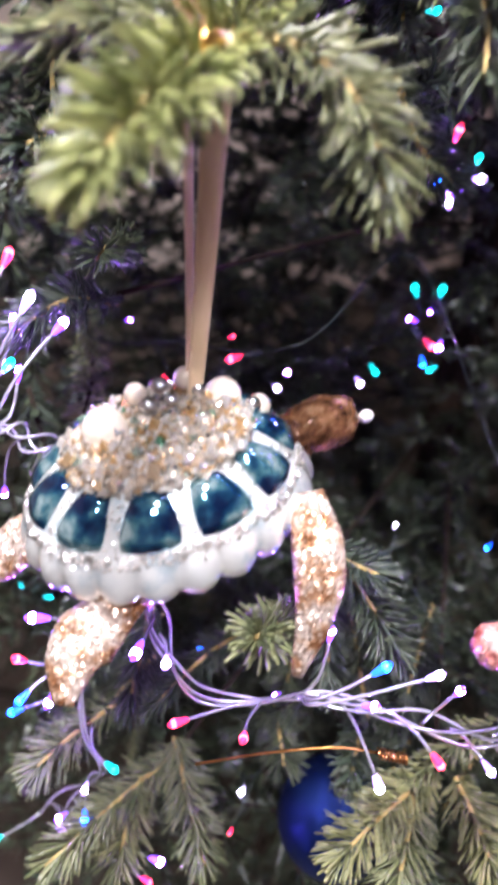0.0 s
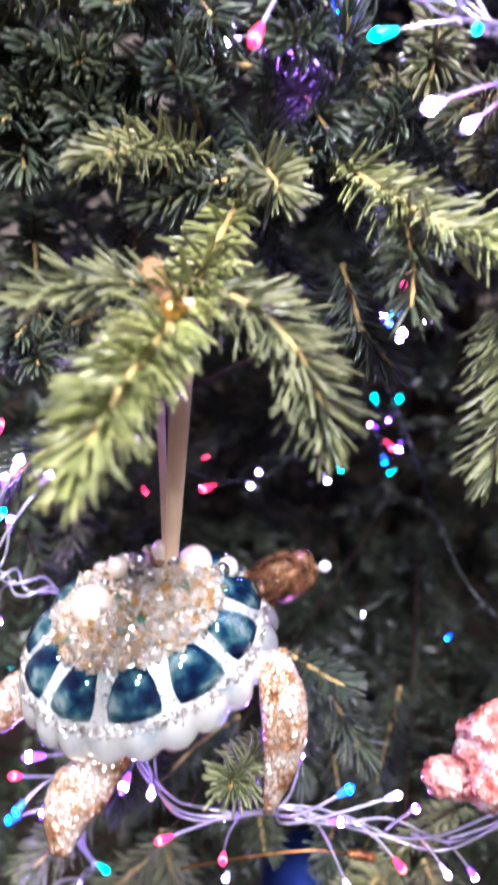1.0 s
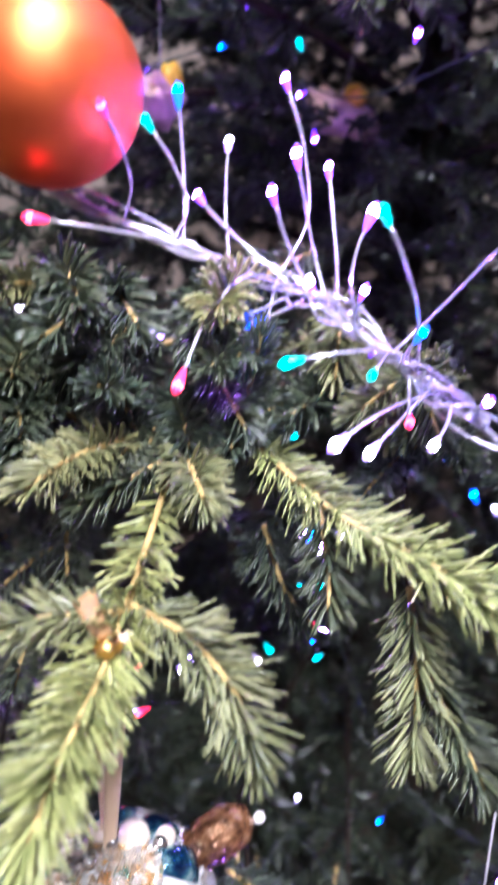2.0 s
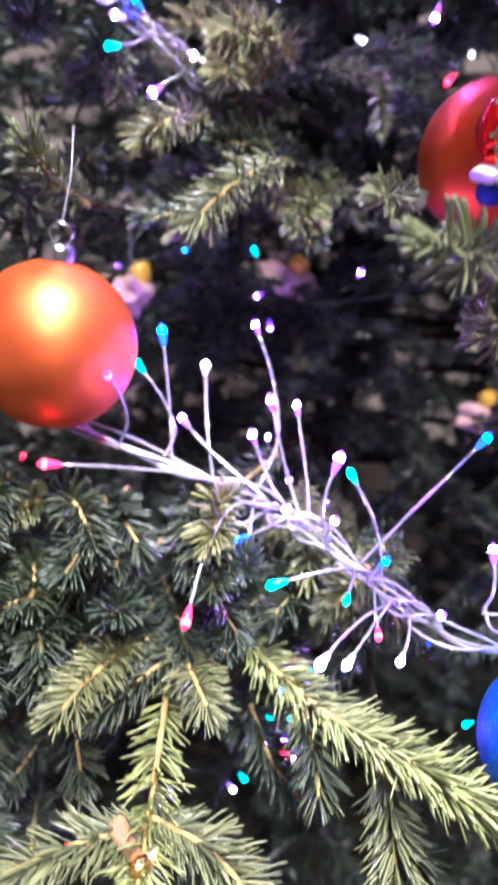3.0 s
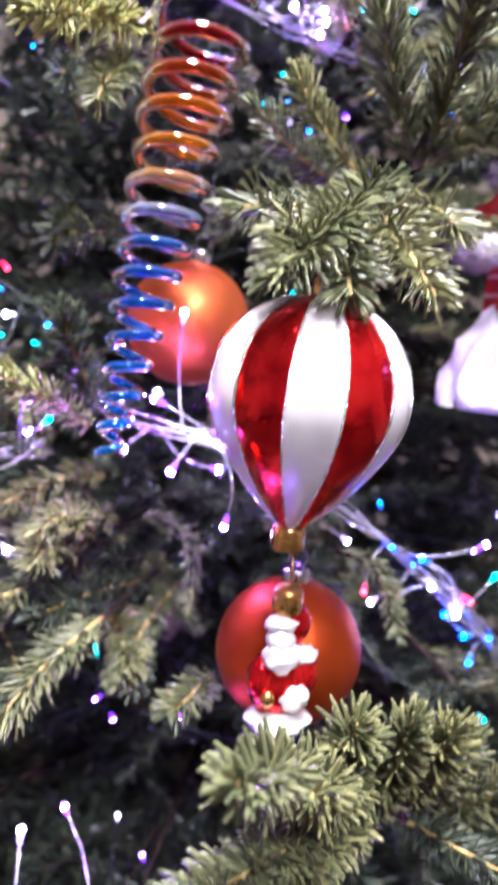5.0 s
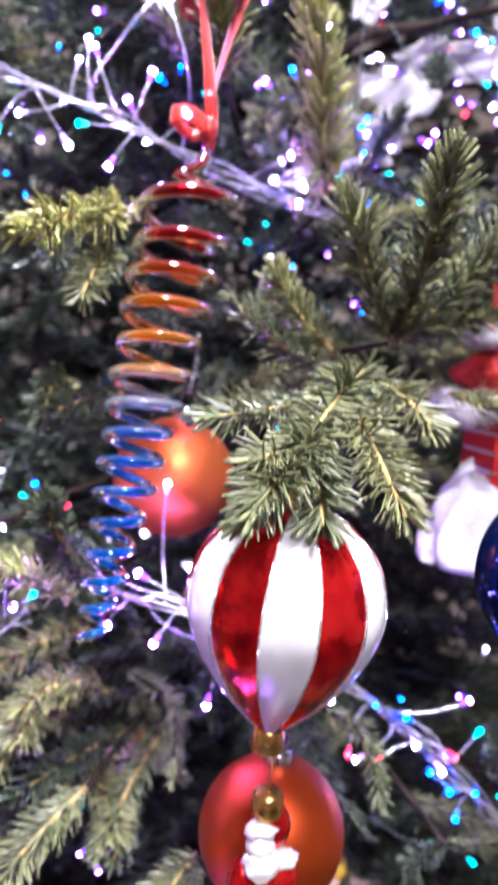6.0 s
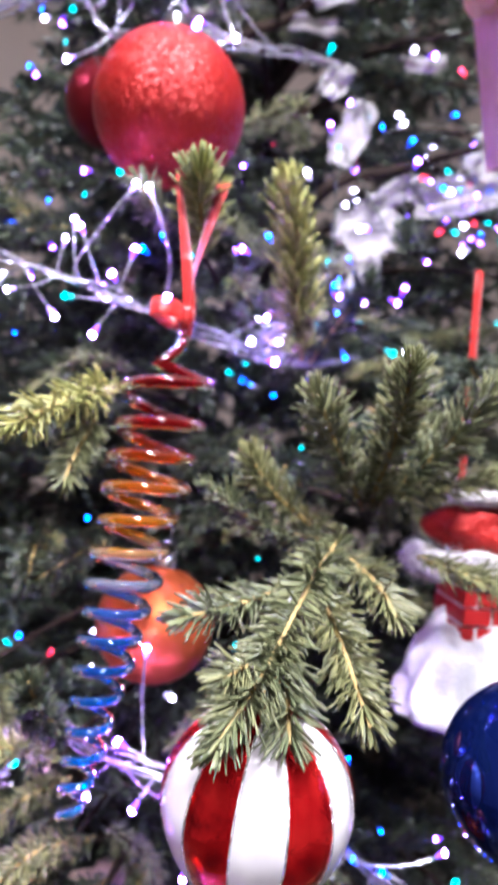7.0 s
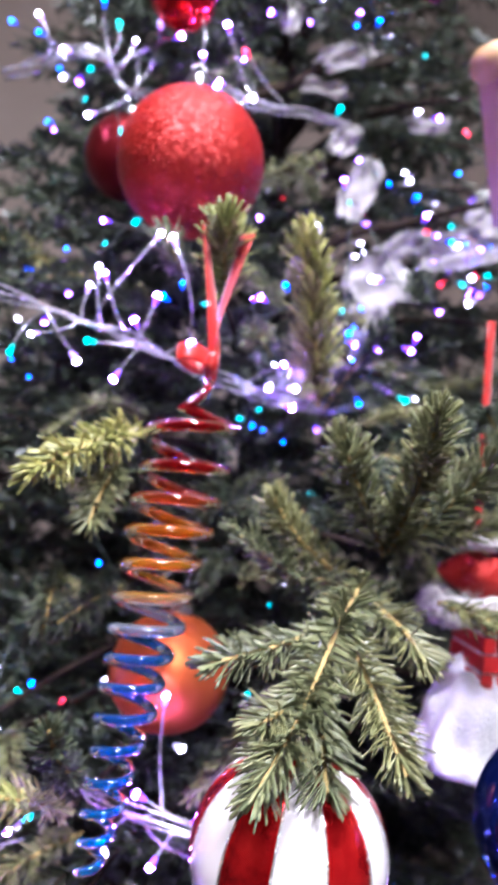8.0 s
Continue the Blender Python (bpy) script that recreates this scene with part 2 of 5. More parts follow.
class Geo:
    """Vertices and faces gathered piece by piece, each face with a material slot."""

    def __init__(self):
        self.v, self.f, self.s = [], [], []

    def add(self, verts, faces, slot=0):
        n = len(self.v)
        self.v.extend(tuple(map(float, p)) for p in verts)
        self.f.extend(tuple(i + n for i in f) for f in faces)
        self.s.extend([slot] * len(faces))
        return self

    def mesh(self, name, mats, smooth=True):
        me = bpy.data.meshes.new(name)
        me.from_pydata(self.v, [], self.f)
        for m in mats:
            me.materials.append(m)
        me.polygons.foreach_set("material_index", self.s)
        me.polygons.foreach_set("use_smooth", [smooth] * len(self.f))
        me.update()
        return me


def part(name, geo, mats=None, parent=None, label="", smooth=True):
    mats = mats if isinstance(mats, (list, tuple)) else [mats]
    ob = new(name, geo.mesh(name, mats, smooth) if isinstance(geo, Geo) else geo)
    ob.parent = parent
    if label:
        ob["label"] = label
    return ob


def thing(name, at, label, category, group="", turn=None):
    ob = new(name)
    ob.empty_display_size = 0.01
    ob.matrix_world = Matrix.Translation(at) @ (turn or Matrix())
    return tagged(ob, label, category, group)


def spline(points, n):
    """n points along a smooth curve through the given ones."""
    p = np.array(points, float)
    if len(p) == 2:
        return p[0] + np.linspace(0, 1, n)[:, None] * (p[1] - p[0])
    q = np.vstack([2 * p[0] - p[1], p, 2 * p[-1] - p[-2]])
    out = []
    for s in np.linspace(0, len(p) - 1, n):
        i = min(int(s), len(p) - 2)
        u = s - i
        a, b, c, d = q[i:i + 4]
        out.append(0.5 * (2 * b + (c - a) * u + (2 * a - 5 * b + 4 * c - d) * u * u + (3 * b - a - 3 * c + d) * u ** 3))
    return np.array(out)


def frames_along(p):
    """Tangent, side and up at each point of a curve, turned as little as possible."""
    t = np.gradient(p, axis=0)
    t /= np.linalg.norm(t, axis=1)[:, None] + 1e-12
    side = np.cross(t[0], (0, 0, 1) if abs(t[0][2]) < 0.95 else (1, 0, 0))
    sides = []
    for d in t:
        side = side - d * side.dot(d)
        side /= np.linalg.norm(side) + 1e-12
        sides.append(side)
    s = np.array(sides)
    return t, s, np.cross(s, t)


def tube(geo, p, r, sides=6, slot=0, flat=1.0):
    p = np.array(p, float)
    r = np.broadcast_to(np.array(r, float), (len(p),))
    t, a, b = frames_along(p)
    ang = np.arange(sides) * 2 * np.pi / sides
    ring = (np.cos(ang)[None, :, None] * a[:, None] + flat * np.sin(ang)[None, :, None] * b[:, None]) * r[:, None, None] + p[:, None]
    faces = [(i * sides + j, i * sides + (j + 1) % sides, (i + 1) * sides + (j + 1) % sides, (i + 1) * sides + j)
             for i in range(len(p) - 1) for j in range(sides)]
    faces.append(tuple(range(sides))[::-1])
    faces.append(tuple((len(p) - 1) * sides + j for j in range(sides)))
    return geo.add(ring.reshape(-1, 3), faces, slot)


def revolve(geo, profile, seg=48, slot=0, a0=0.0, a1=360.0, move=(0, 0, 0)):
    """A profile of (radius, height) turned about z; closed all round or an open sector."""
    full = a1 - a0 >= 360
    ang = np.radians(np.linspace(a0, a1, seg + 1)[:seg if full else seg + 1])
    m = len(ang)
    v = [(r * math.cos(a) + move[0], r * math.sin(a) + move[1], z + move[2]) for r, z in profile for a in ang]
    f = [(i * m + j, i * m + (j + 1) % m, (i + 1) * m + (j + 1) % m, (i + 1) * m + j)
         for i in range(len(profile) - 1) for j in range(m if full else m - 1)]
    return geo.add(v, f, slot)


def blob(geo, at, radii, seg=20, rings=12, slot=0, turn=None, bumps=0.0, seed=0):
    v = []
    for i in range(rings + 1):
        th = math.pi * i / rings
        for j in range(seg):
            a = 2 * math.pi * j / seg
            d = Vector((math.sin(th) * math.cos(a), math.sin(th) * math.sin(a), math.cos(th)))
            k = 1 + bumps * noise.noise(d * 2.3 + Vector((seed, seed * 0.7, 1)))
            p = Vector((d.x * radii[0], d.y * radii[1], d.z * radii[2])) * k
            v.append((turn @ p if turn else p) + Vector(at))
    f = [(i * seg + j, (i + 1) * seg + j, (i + 1) * seg + (j + 1) % seg, i * seg + (j + 1) % seg) for i in range(rings) for j in range(seg)]
    return geo.add(v, f, slot)


def box(geo, lo, hi, slot=0):
    (a, b, c), (d, e, g) = lo, hi
    v = [(a, b, c), (d, b, c), (d, e, c), (a, e, c), (a, b, g), (d, b, g), (d, e, g), (a, e, g)]
    return geo.add(v, [(3, 2, 1, 0), (4, 5, 6, 7), (0, 1, 5, 4), (1, 2, 6, 5), (2, 3, 7, 6), (3, 0, 4, 7)], slot)


def strip(geo, p, width, across, thick=0.0003, slot=0):
    """A ribbon of some thickness along p; across: its width's direction."""
    p = np.array(p, float)
    w = np.broadcast_to(np.array(width, float), (len(p),))
    ac = np.broadcast_to(np.array(across, float), p.shape)
    ac = ac / np.linalg.norm(ac, axis=1)[:, None]
    t = np.gradient(p, axis=0)
    nrm = np.cross(t, ac)
    nrm /= np.linalg.norm(nrm, axis=1)[:, None] + 1e-12
    rows = [p + ac * (w[:, None] * s) + nrm * (thick * k - 0.06 * w[:, None] * (1 - 4 * s * s)) for s, k in
            ((-0.5, 0), (-0.25, 0), (0, 0), (0.25, 0), (0.5, 0), (0.5, 1), (0.25, 1), (0, 1), (-0.25, 1), (-0.5, 1))]
    v = np.stack(rows, 1).reshape(-1, 3)
    f = [(i * 10 + j, i * 10 + (j + 1) % 10, (i + 1) * 10 + (j + 1) % 10, (i + 1) * 10 + j) for i in range(len(p) - 1) for j in range(10)]
    f += [tuple(range(10))[::-1], tuple((len(p) - 1) * 10 + j for j in range(10))]
    return geo.add(v, f, slot)


# ---- room ----
ROOM = (-2.6, 3.0, -3.2, 3.2, 3.6)


def slab(name, lo, hi, mat, label):
    ob = part(name, box(Geo(), lo, hi), mat, smooth=False)
    return tagged(ob, label, name.split("_")[0], kind="structure")


x0, x1, y0, y1, zt = ROOM
slab("floor", (x0, y0, -0.1), (x1, y1, 0), FLOOR, "dark wooden floor under the tree")
slab("ceiling", (x0, y0, zt), (x1, y1, zt + 0.1), CEILING, "plain white painted ceiling")
slab("wall_north", (x0 - 0.1, y1, -0.1), (x1 + 0.1, y1 + 0.1, zt + 0.1), WALL, "plain beige painted wall behind the tree")
slab("wall_south", (x0 - 0.1, y0 - 0.1, -0.1), (x1 + 0.1, y0, zt + 0.1), WALL, "plain beige painted wall")
slab("wall_west", (x0 - 0.1, y0, -0.1), (x0, y1, zt + 0.1), WALL, "plain beige painted wall")
slab("wall_east", (x1, y0, -0.1), (x1 + 0.1, y1, zt + 0.1), WALL, "plain beige painted wall")


def ceiling_light(x, y):
    ob = thing("ceiling_light", (x, y, zt), "square white ceiling light with a glowing diffuser", "ceiling light", "ceiling lights")
    g = Geo()
    for lo, hi in (((-0.24, -0.24), (0.24, -0.21)), ((-0.24, 0.21), (0.24, 0.24)), ((-0.24, -0.21), (-0.21, 0.21)), ((0.21, -0.21), (0.24, 0.21))):
        box(g, (*lo, -0.05), (*hi, 0))
    part("frame", g, CEILING, ob, smooth=False)
    part("diffuser", box(Geo(), (-0.21, -0.21, -0.03), (0.21, 0.21, -0.02)), DIFFUSER, ob, smooth=False)
    return ob


ceiling_light(0.0, -0.20)
ceiling_light(-0.05, -1.60)

# ---- the tree ----
AXIS = np.array((0.26, 0.86))
rng = np.random.default_rng(7)


def surface_radius(z):
    return max(0.05, 0.61 - 0.277 * (z - 0.97)) if z > 0.6 else 0.71


def needles(base, way, up, length, width, fine):
    """Blades with a keel, a blunt tip and a slight bend, one island each."""
    n = len(base)
    side = np.cross(way, up)
    side /= np.linalg.norm(side, axis=1)[:, None] + 1e-9
    nrm = np.cross(side, way)
    L, W = length[:, None], width[:, None]
    stations = ((0.0, 0.40), (0.3, 0.95), (0.75, 1.0), (0.95, 0.72)) if fine is True else ((0.0, 0.5), (0.75, 1.0)) if fine is False else ((0.15, 0.9),)
    cols = []
    for s, w in stations:
        c = base + way * (L * s) + nrm * (L * 0.10 * s * s)
        if fine is True:
            cols += [c + side * (W * w * 0.5), c + nrm * (W * 0.20 * w), c - side * (W * w * 0.5), c - nrm * (W * 0.22 * w)]
        else:
            cols += [c + side * (W * w * 0.5), c + nrm * (W * 0.3 * w), c - side * (W * w * 0.5)]
    cols.append(base + way * L + nrm * (L * 0.10))
    k = len(cols)
    v = np.stack(cols, 1).reshape(-1, 3)
    m = 4 if fine is True else 3
    one = [(i * m + j, i * m + (j + 1) % m, (i + 1) * m + (j + 1) % m, (i + 1) * m + j) for i in range(len(stations) - 1) for j in range(m)]
    last = (len(stations) - 1) * m
    tips = [(last + j, last + (j + 1) % m, k - 1) for j in range(m)]
    off = np.arange(n) * k
    faces = [tuple(x) for f in one + tips for x in (off[:, None] + np.array(f)[None]).tolist()]
    return v, faces


def sprig_geo(points, seed, length=0.0145, per_cm=26, fine=True, stem=0.0012, spread=52, bare=0.0, flat=0.55, trim=0.0, rise=1.0, lift=0.0):
    """A twig along the points, set with needles that lean towards its tip."""
    r = np.random.default_rng(seed)
    p = spline(points, 24)
    if trim:
        cut = np.cumsum(np.linalg.norm(np.diff(p[::-1], axis=0), axis=1))
        p = spline(p[:max(6, 23 - int((cut < trim).sum()))], 24)
    seg = np.linalg.norm(np.diff(p, axis=0), axis=1)
    total = seg.sum()
    t, a, b = frames_along(p)
    # the twig's own sides: across and upwards
    across = np.cross(t, (0, 0, 1.0))
    across /= np.linalg.norm(across, axis=1)[:, None] + 1e-6
    upw = np.cross(across, t)
    g = Geo()
    q = p if fine is True else p[::5]
    tube(g, q, np.linspace(stem, stem * 0.55, len(q)), 6 if fine is True else 4, 1)
    n = int(total * 100 * per_cm)
    s = bare + (1 - bare) * np.sort(r.random(n)) ** 0.92
    x = s * (len(p) - 1)
    i = np.minimum(x.astype(int), len(p) - 2)
    u = (x - i)[:, None]
    base = p[i] * (1 - u) + p[i + 1] * u
    tt, aa, bb = t[i], across[i], upw[i]
    ang = r.random(n) * 2 * np.pi
    ca, sa = np.cos(ang), np.sin(ang)
    sa = np.where(sa < 0, sa * flat, sa * rise)
    rad = aa * ca[:, None] + bb * (sa + lift)[:, None]
    rad /= np.linalg.norm(rad, axis=1)[:, None]
    lean = np.radians(spread + r.normal(0, 9, n) - 30 * np.clip((s - 0.8) / 0.2, 0, 1))
    way = tt * np.cos(lean)[:, None] + rad * np.sin(lean)[:, None] + r.normal(0, 0.08, (n, 3))
    way /= np.linalg.norm(way, axis=1)[:, None]
    ln = length * (0.72 + 0.4 * r.random(n)) * (1 - 0.35 * np.clip((s - 0.85) / 0.15, 0, 1)) * np.clip(0.6 + s * 2, 0, 1)
    v, f = needles(base + rad * stem * 0.6, way, tt + 0.2 * rad, ln, length * (0.112 if per_cm > 24 else 0.145 if per_cm > 10 else 0.24) * (0.85 + 0.3 * r.random(n)), fine)
    return g.add(v, f, 0)


tree = thing("christmas_tree", (AXIS[0], AXIS[1], 0), "dense green fir tree decorated with ornaments and fairy lights", "tree")
INV = Matrix.Translation((-AXIS[0], -AXIS[1], 0))


def tree_part(name, geo, mats, label=""):
    ob = part(name, geo, mats, tree, label)
    ob.matrix_parent_inverse = INV
    return ob


g = Geo()
zs = np.linspace(0.0, 2.62, 40)
tube(g, np.stack([AXIS[0] + 0.008 * np.sin(zs * 5), AXIS[1] + 0.008 * np.cos(zs * 4), zs], 1), np.linspace(0.036, 0.008, 40), 14)
tree_part("trunk", g, BARK)

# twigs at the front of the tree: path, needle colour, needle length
# D: needles coloured darker, to carry the shade where these twigs sit
Y, N, D = NEEDLE_YOUNG, NEEDLE, NEEDLE_SHADED
FRONT = [
    ([(0.015, 0.330, 1.091), (0.001, 0.249, 1.073), (-0.010, 0.210, 1.063), (-0.021, 0.168, 1.043)], Y, 0.0165),
    ([(0.003, 0.262, 1.076), (-0.026, 0.254, 1.078), (-0.064, 0.248, 1.066)], N, 0.0155),
    ([(0.004, 0.266, 1.077), (0.026, 0.251, 1.075), (0.044, 0.236, 1.061), (0.054, 0.221, 1.032)], N, 0.0165),
    ([(-0.002, 0.345, 1.104), (-0.022, 0.310, 1.110), (-0.042, 0.280, 1.104)], N, 0.014),
    ([(0.020, 0.350, 1.100), (0.026, 0.310, 1.105), (0.034, 0.285, 1.098)], N, 0.014),
    ([(0.049, 0.345, 1.108), (0.080, 0.302, 1.098), (0.120, 0.268, 1.092), (0.170, 0.245, 1.068)], Y, 0.0175),
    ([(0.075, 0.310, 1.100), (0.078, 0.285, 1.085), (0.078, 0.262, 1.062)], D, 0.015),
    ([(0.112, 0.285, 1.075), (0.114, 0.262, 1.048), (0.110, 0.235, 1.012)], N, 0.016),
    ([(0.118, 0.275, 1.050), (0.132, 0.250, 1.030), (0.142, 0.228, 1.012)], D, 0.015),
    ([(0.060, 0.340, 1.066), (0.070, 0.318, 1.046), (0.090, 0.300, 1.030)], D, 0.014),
    ([(0.073, 0.460, 1.332), (0.040, 0.430, 1.316), (0.008, 0.402, 1.286)], N, 0.0165),
    ([(0.064, 0.490, 1.372), (0.054, 0.470, 1.386), (0.046, 0.450, 1.396)], N, 0.014),
    ([(0.060, 0.480, 1.366), (0.040, 0.460, 1.372), (0.030, 0.440, 1.362)], N, 0.014),
    ([(0.030, 0.465, 1.349), (0.008, 0.445, 1.344), (-0.014, 0.425, 1.327)], N, 0.014),
    ([(0.030, 0.440, 1.310), (0.010, 0.425, 1.300), (-0.012, 0.410, 1.296)], D, 0.013),
    ([(-0.030, 0.440, 1.300), (-0.050, 0.415, 1.316), (-0.058, 0.395, 1.336)], N, 0.015),
    # below the striped balloon
    ([(0.200, 0.370, 1.270), (0.150, 0.320, 1.292), (0.105, 0.285, 1.305), (0.064, 0.262, 1.312)], N, 0.017),
    ([(0.185, 0.365, 1.285), (0.136, 0.305, 1.335), (0.090, 0.236, 1.384)], N, 0.0175),
    ([(0.192, 0.370, 1.280), (0.178, 0.342, 1.318), (0.170, 0.315, 1.356)], N, 0.0175),
    ([(0.215, 0.385, 1.245), (0.208, 0.350, 1.300), (0.203, 0.328, 1.350)], N, 0.016),
    ([(0.235, 0.390, 1.240), (0.243, 0.362, 1.285), (0.250, 0.345, 1.328)], N, 0.015),
    ([(0.160, 0.350, 1.260), (0.135, 0.310, 1.275), (0.120, 0.275, 1.282)], N, 0.015),
    ([(0.130, 0.415, 1.318), (0.112, 0.390, 1.320), (0.094, 0.372, 1.318)], N, 0.013),
    ([(0.225, 0.360, 1.200), (0.215, 0.320, 1.215), (0.206, 0.285, 1.225)], N, 0.016),
    ([(0.210, 0.370, 1.275), (0.170, 0.335, 1.300), (0.130, 0.305, 1.318)], N, 0.0165),
    ([(0.205, 0.370, 1.268), (0.165, 0.325, 1.285), (0.125, 0.285, 1.297)], N, 0.0170),
    ([(0.195, 0.360, 1.280), (0.160, 0.318, 1.318), (0.128, 0.268, 1.352)], N, 0.0165),
    ([(0.225, 0.385, 1.260), (0.225, 0.350, 1.300), (0.228, 0.325, 1.345)], N, 0.0160),
    ([(0.240, 0.380, 1.250), (0.262, 0.350, 1.280), (0.285, 0.330, 1.310)], N, 0.0160),
    ([(0.230, 0.370, 1.255), (0.245, 0.330, 1.265), (0.262, 0.300, 1.270)], D, 0.0160),
    ([(0.045, 0.360, 1.100), (0.048, 0.345, 1.135), (0.050, 0.335, 1.168)], D, 0.0130),
    # above the striped balloon
    ([(0.213, 0.443, 1.585), (0.178, 0.395, 1.572), (0.140, 0.345, 1.545), (0.104, 0.311, 1.516)], N, 0.0165),
    ([(0.175, 0.400, 1.568), (0.135, 0.388, 1.560), (0.094, 0.379, 1.553)], N, 0.015),
    ([(0.182, 0.402, 1.570), (0.184, 0.365, 1.548), (0.185, 0.318, 1.516)], N, 0.016),
    ([(0.205, 0.430, 1.580), (0.214, 0.396, 1.570), (0.218, 0.366, 1.552)], N, 0.0155),
    ([(0.155, 0.365, 1.550), (0.150, 0.340, 1.532), (0.146, 0.318, 1.512)], N, 0.015),
    ([(0.150, 0.360, 1.548), (0.128, 0.345, 1.545), (0.112, 0.335, 1.540)], N, 0.014),
    ([(0.205, 0.452, 1.580), (0.160, 0.440, 1.592), (0.118, 0.428, 1.618)], N, 0.014),
    ([(0.195, 0.450, 1.590), (0.165, 0.440, 1.612), (0.143, 0.432, 1.640)], N, 0.014),
    ([(0.228, 0.450, 1.600), (0.198, 0.430, 1.640), (0.170, 0.410, 1.680)], N, 0.0185),
    ([(0.232, 0.450, 1.602), (0.222, 0.405, 1.650), (0.205, 0.360, 1.694)], N, 0.0175),
    ([(0.236, 0.450, 1.604), (0.262, 0.420, 1.645), (0.285, 0.395, 1.690)], N, 0.018),
    ([(0.240, 0.445, 1.610), (0.285, 0.420, 1.625), (0.330, 0.400, 1.650)], N, 0.0145),
    ([(0.262, 0.440, 1.575), (0.295, 0.400, 1.565), (0.322, 0.372, 1.548)], N, 0.015),
    ([(0.205, 0.520, 1.690), (0.188, 0.502, 1.750), (0.172, 0.492, 1.815)], Y, 0.021),
    ([(0.130, 0.510, 1.748), (0.120, 0.482, 1.772), (0.112, 0.462, 1.803)], Y, 0.020),
    ([(0.110, 0.540, 1.765), (0.095, 0.525, 1.780), (0.082, 0.515, 1.798)], N, 0.0155),
    ([(0.225, 0.560, 1.690), (0.240, 0.530, 1.730), (0.252, 0.510, 1.762)], D, 0.013),
    ([(0.081, 0.505, 1.662), (0.050, 0.465, 1.650), (0.010, 0.420, 1.628)], Y, 0.0165),
    ([(0.070, 0.490, 1.640), (0.058, 0.465, 1.620), (0.050, 0.445, 1.598)], N, 0.014),
    ([(0.067, 0.485, 1.450), (0.050, 0.455, 1.480), (0.040, 0.430, 1.512)], D, 0.0135),
    ([(0.060, 0.480, 1.440), (0.030, 0.450, 1.462), (-0.004, 0.428, 1.478)], Y, 0.014),
    ([(0.078, 0.485, 1.384), (0.050, 0.462, 1.392), (0.025, 0.440, 1.382)], N, 0.0145),
    # round the turtle and below it
    ([(0.050, 0.250, 0.872), (0.036, 0.215, 0.898), (0.029, 0.188, 0.919)], N, 0.0125),
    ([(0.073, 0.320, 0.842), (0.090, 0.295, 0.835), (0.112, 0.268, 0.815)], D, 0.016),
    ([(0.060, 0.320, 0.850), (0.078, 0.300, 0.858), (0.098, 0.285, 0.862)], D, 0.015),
    ([(-0.005, 0.285, 0.730), (0.010, 0.258, 0.705), (0.027, 0.232, 0.672)], N, 0.0165),
    ([(-0.040, 0.290, 0.745), (-0.062, 0.262, 0.744), (-0.082, 0.238, 0.732)], N, 0.0165),
    ([(0.000, 0.285, 0.720), (-0.035, 0.250, 0.710), (-0.072, 0.218, 0.684)], N, 0.0165),
    ([(-0.020, 0.270, 0.712), (-0.024, 0.245, 0.698), (-0.026, 0.222, 0.675)], N, 0.0155),
    ([(0.140, 0.280, 0.735), (0.108, 0.250, 0.735), (0.074, 0.218, 0.722)], N, 0.0170),
    ([(0.128, 0.270, 0.735), (0.122, 0.240, 0.725), (0.112, 0.212, 0.705)], N, 0.0170),
    ([(0.150, 0.275, 0.740), (0.160, 0.245, 0.735), (0.168, 0.215, 0.722)], N, 0.0170),
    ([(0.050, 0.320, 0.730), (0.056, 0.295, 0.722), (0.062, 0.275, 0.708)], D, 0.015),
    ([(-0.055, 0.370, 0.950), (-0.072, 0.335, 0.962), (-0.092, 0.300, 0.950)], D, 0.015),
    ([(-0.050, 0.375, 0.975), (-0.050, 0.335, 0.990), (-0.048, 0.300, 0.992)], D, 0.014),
]
for i, (pts, mat, ln) in enumerate(FRONT):
    ln *= 1.12
    young = mat is NEEDLE_YOUNG
    rise = pts[-1][2] - pts[0][2] > 0.55 * math.dist(pts[0], pts[-1])
    geo = sprig_geo(pts, 100 + i, ln, 34, True, 0.0016, spread=52 if rise else 57, trim=0.7 * ln, rise=1.0 if rise else 0.24, flat=1.0 if rise else 0.42, lift=0.0 if rise else 0.10)
    tree_part("sprig", geo, [mat, TWIG])


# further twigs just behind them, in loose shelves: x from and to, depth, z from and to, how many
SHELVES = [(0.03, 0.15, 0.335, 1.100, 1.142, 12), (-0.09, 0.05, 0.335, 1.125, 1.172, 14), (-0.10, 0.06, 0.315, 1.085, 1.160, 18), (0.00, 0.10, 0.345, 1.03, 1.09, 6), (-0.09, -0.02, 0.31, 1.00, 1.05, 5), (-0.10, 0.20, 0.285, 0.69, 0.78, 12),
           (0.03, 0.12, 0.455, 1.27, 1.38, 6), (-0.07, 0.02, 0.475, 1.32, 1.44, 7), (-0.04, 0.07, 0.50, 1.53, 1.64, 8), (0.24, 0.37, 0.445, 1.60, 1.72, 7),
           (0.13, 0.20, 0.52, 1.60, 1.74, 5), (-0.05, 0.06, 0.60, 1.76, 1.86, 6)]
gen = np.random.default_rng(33)
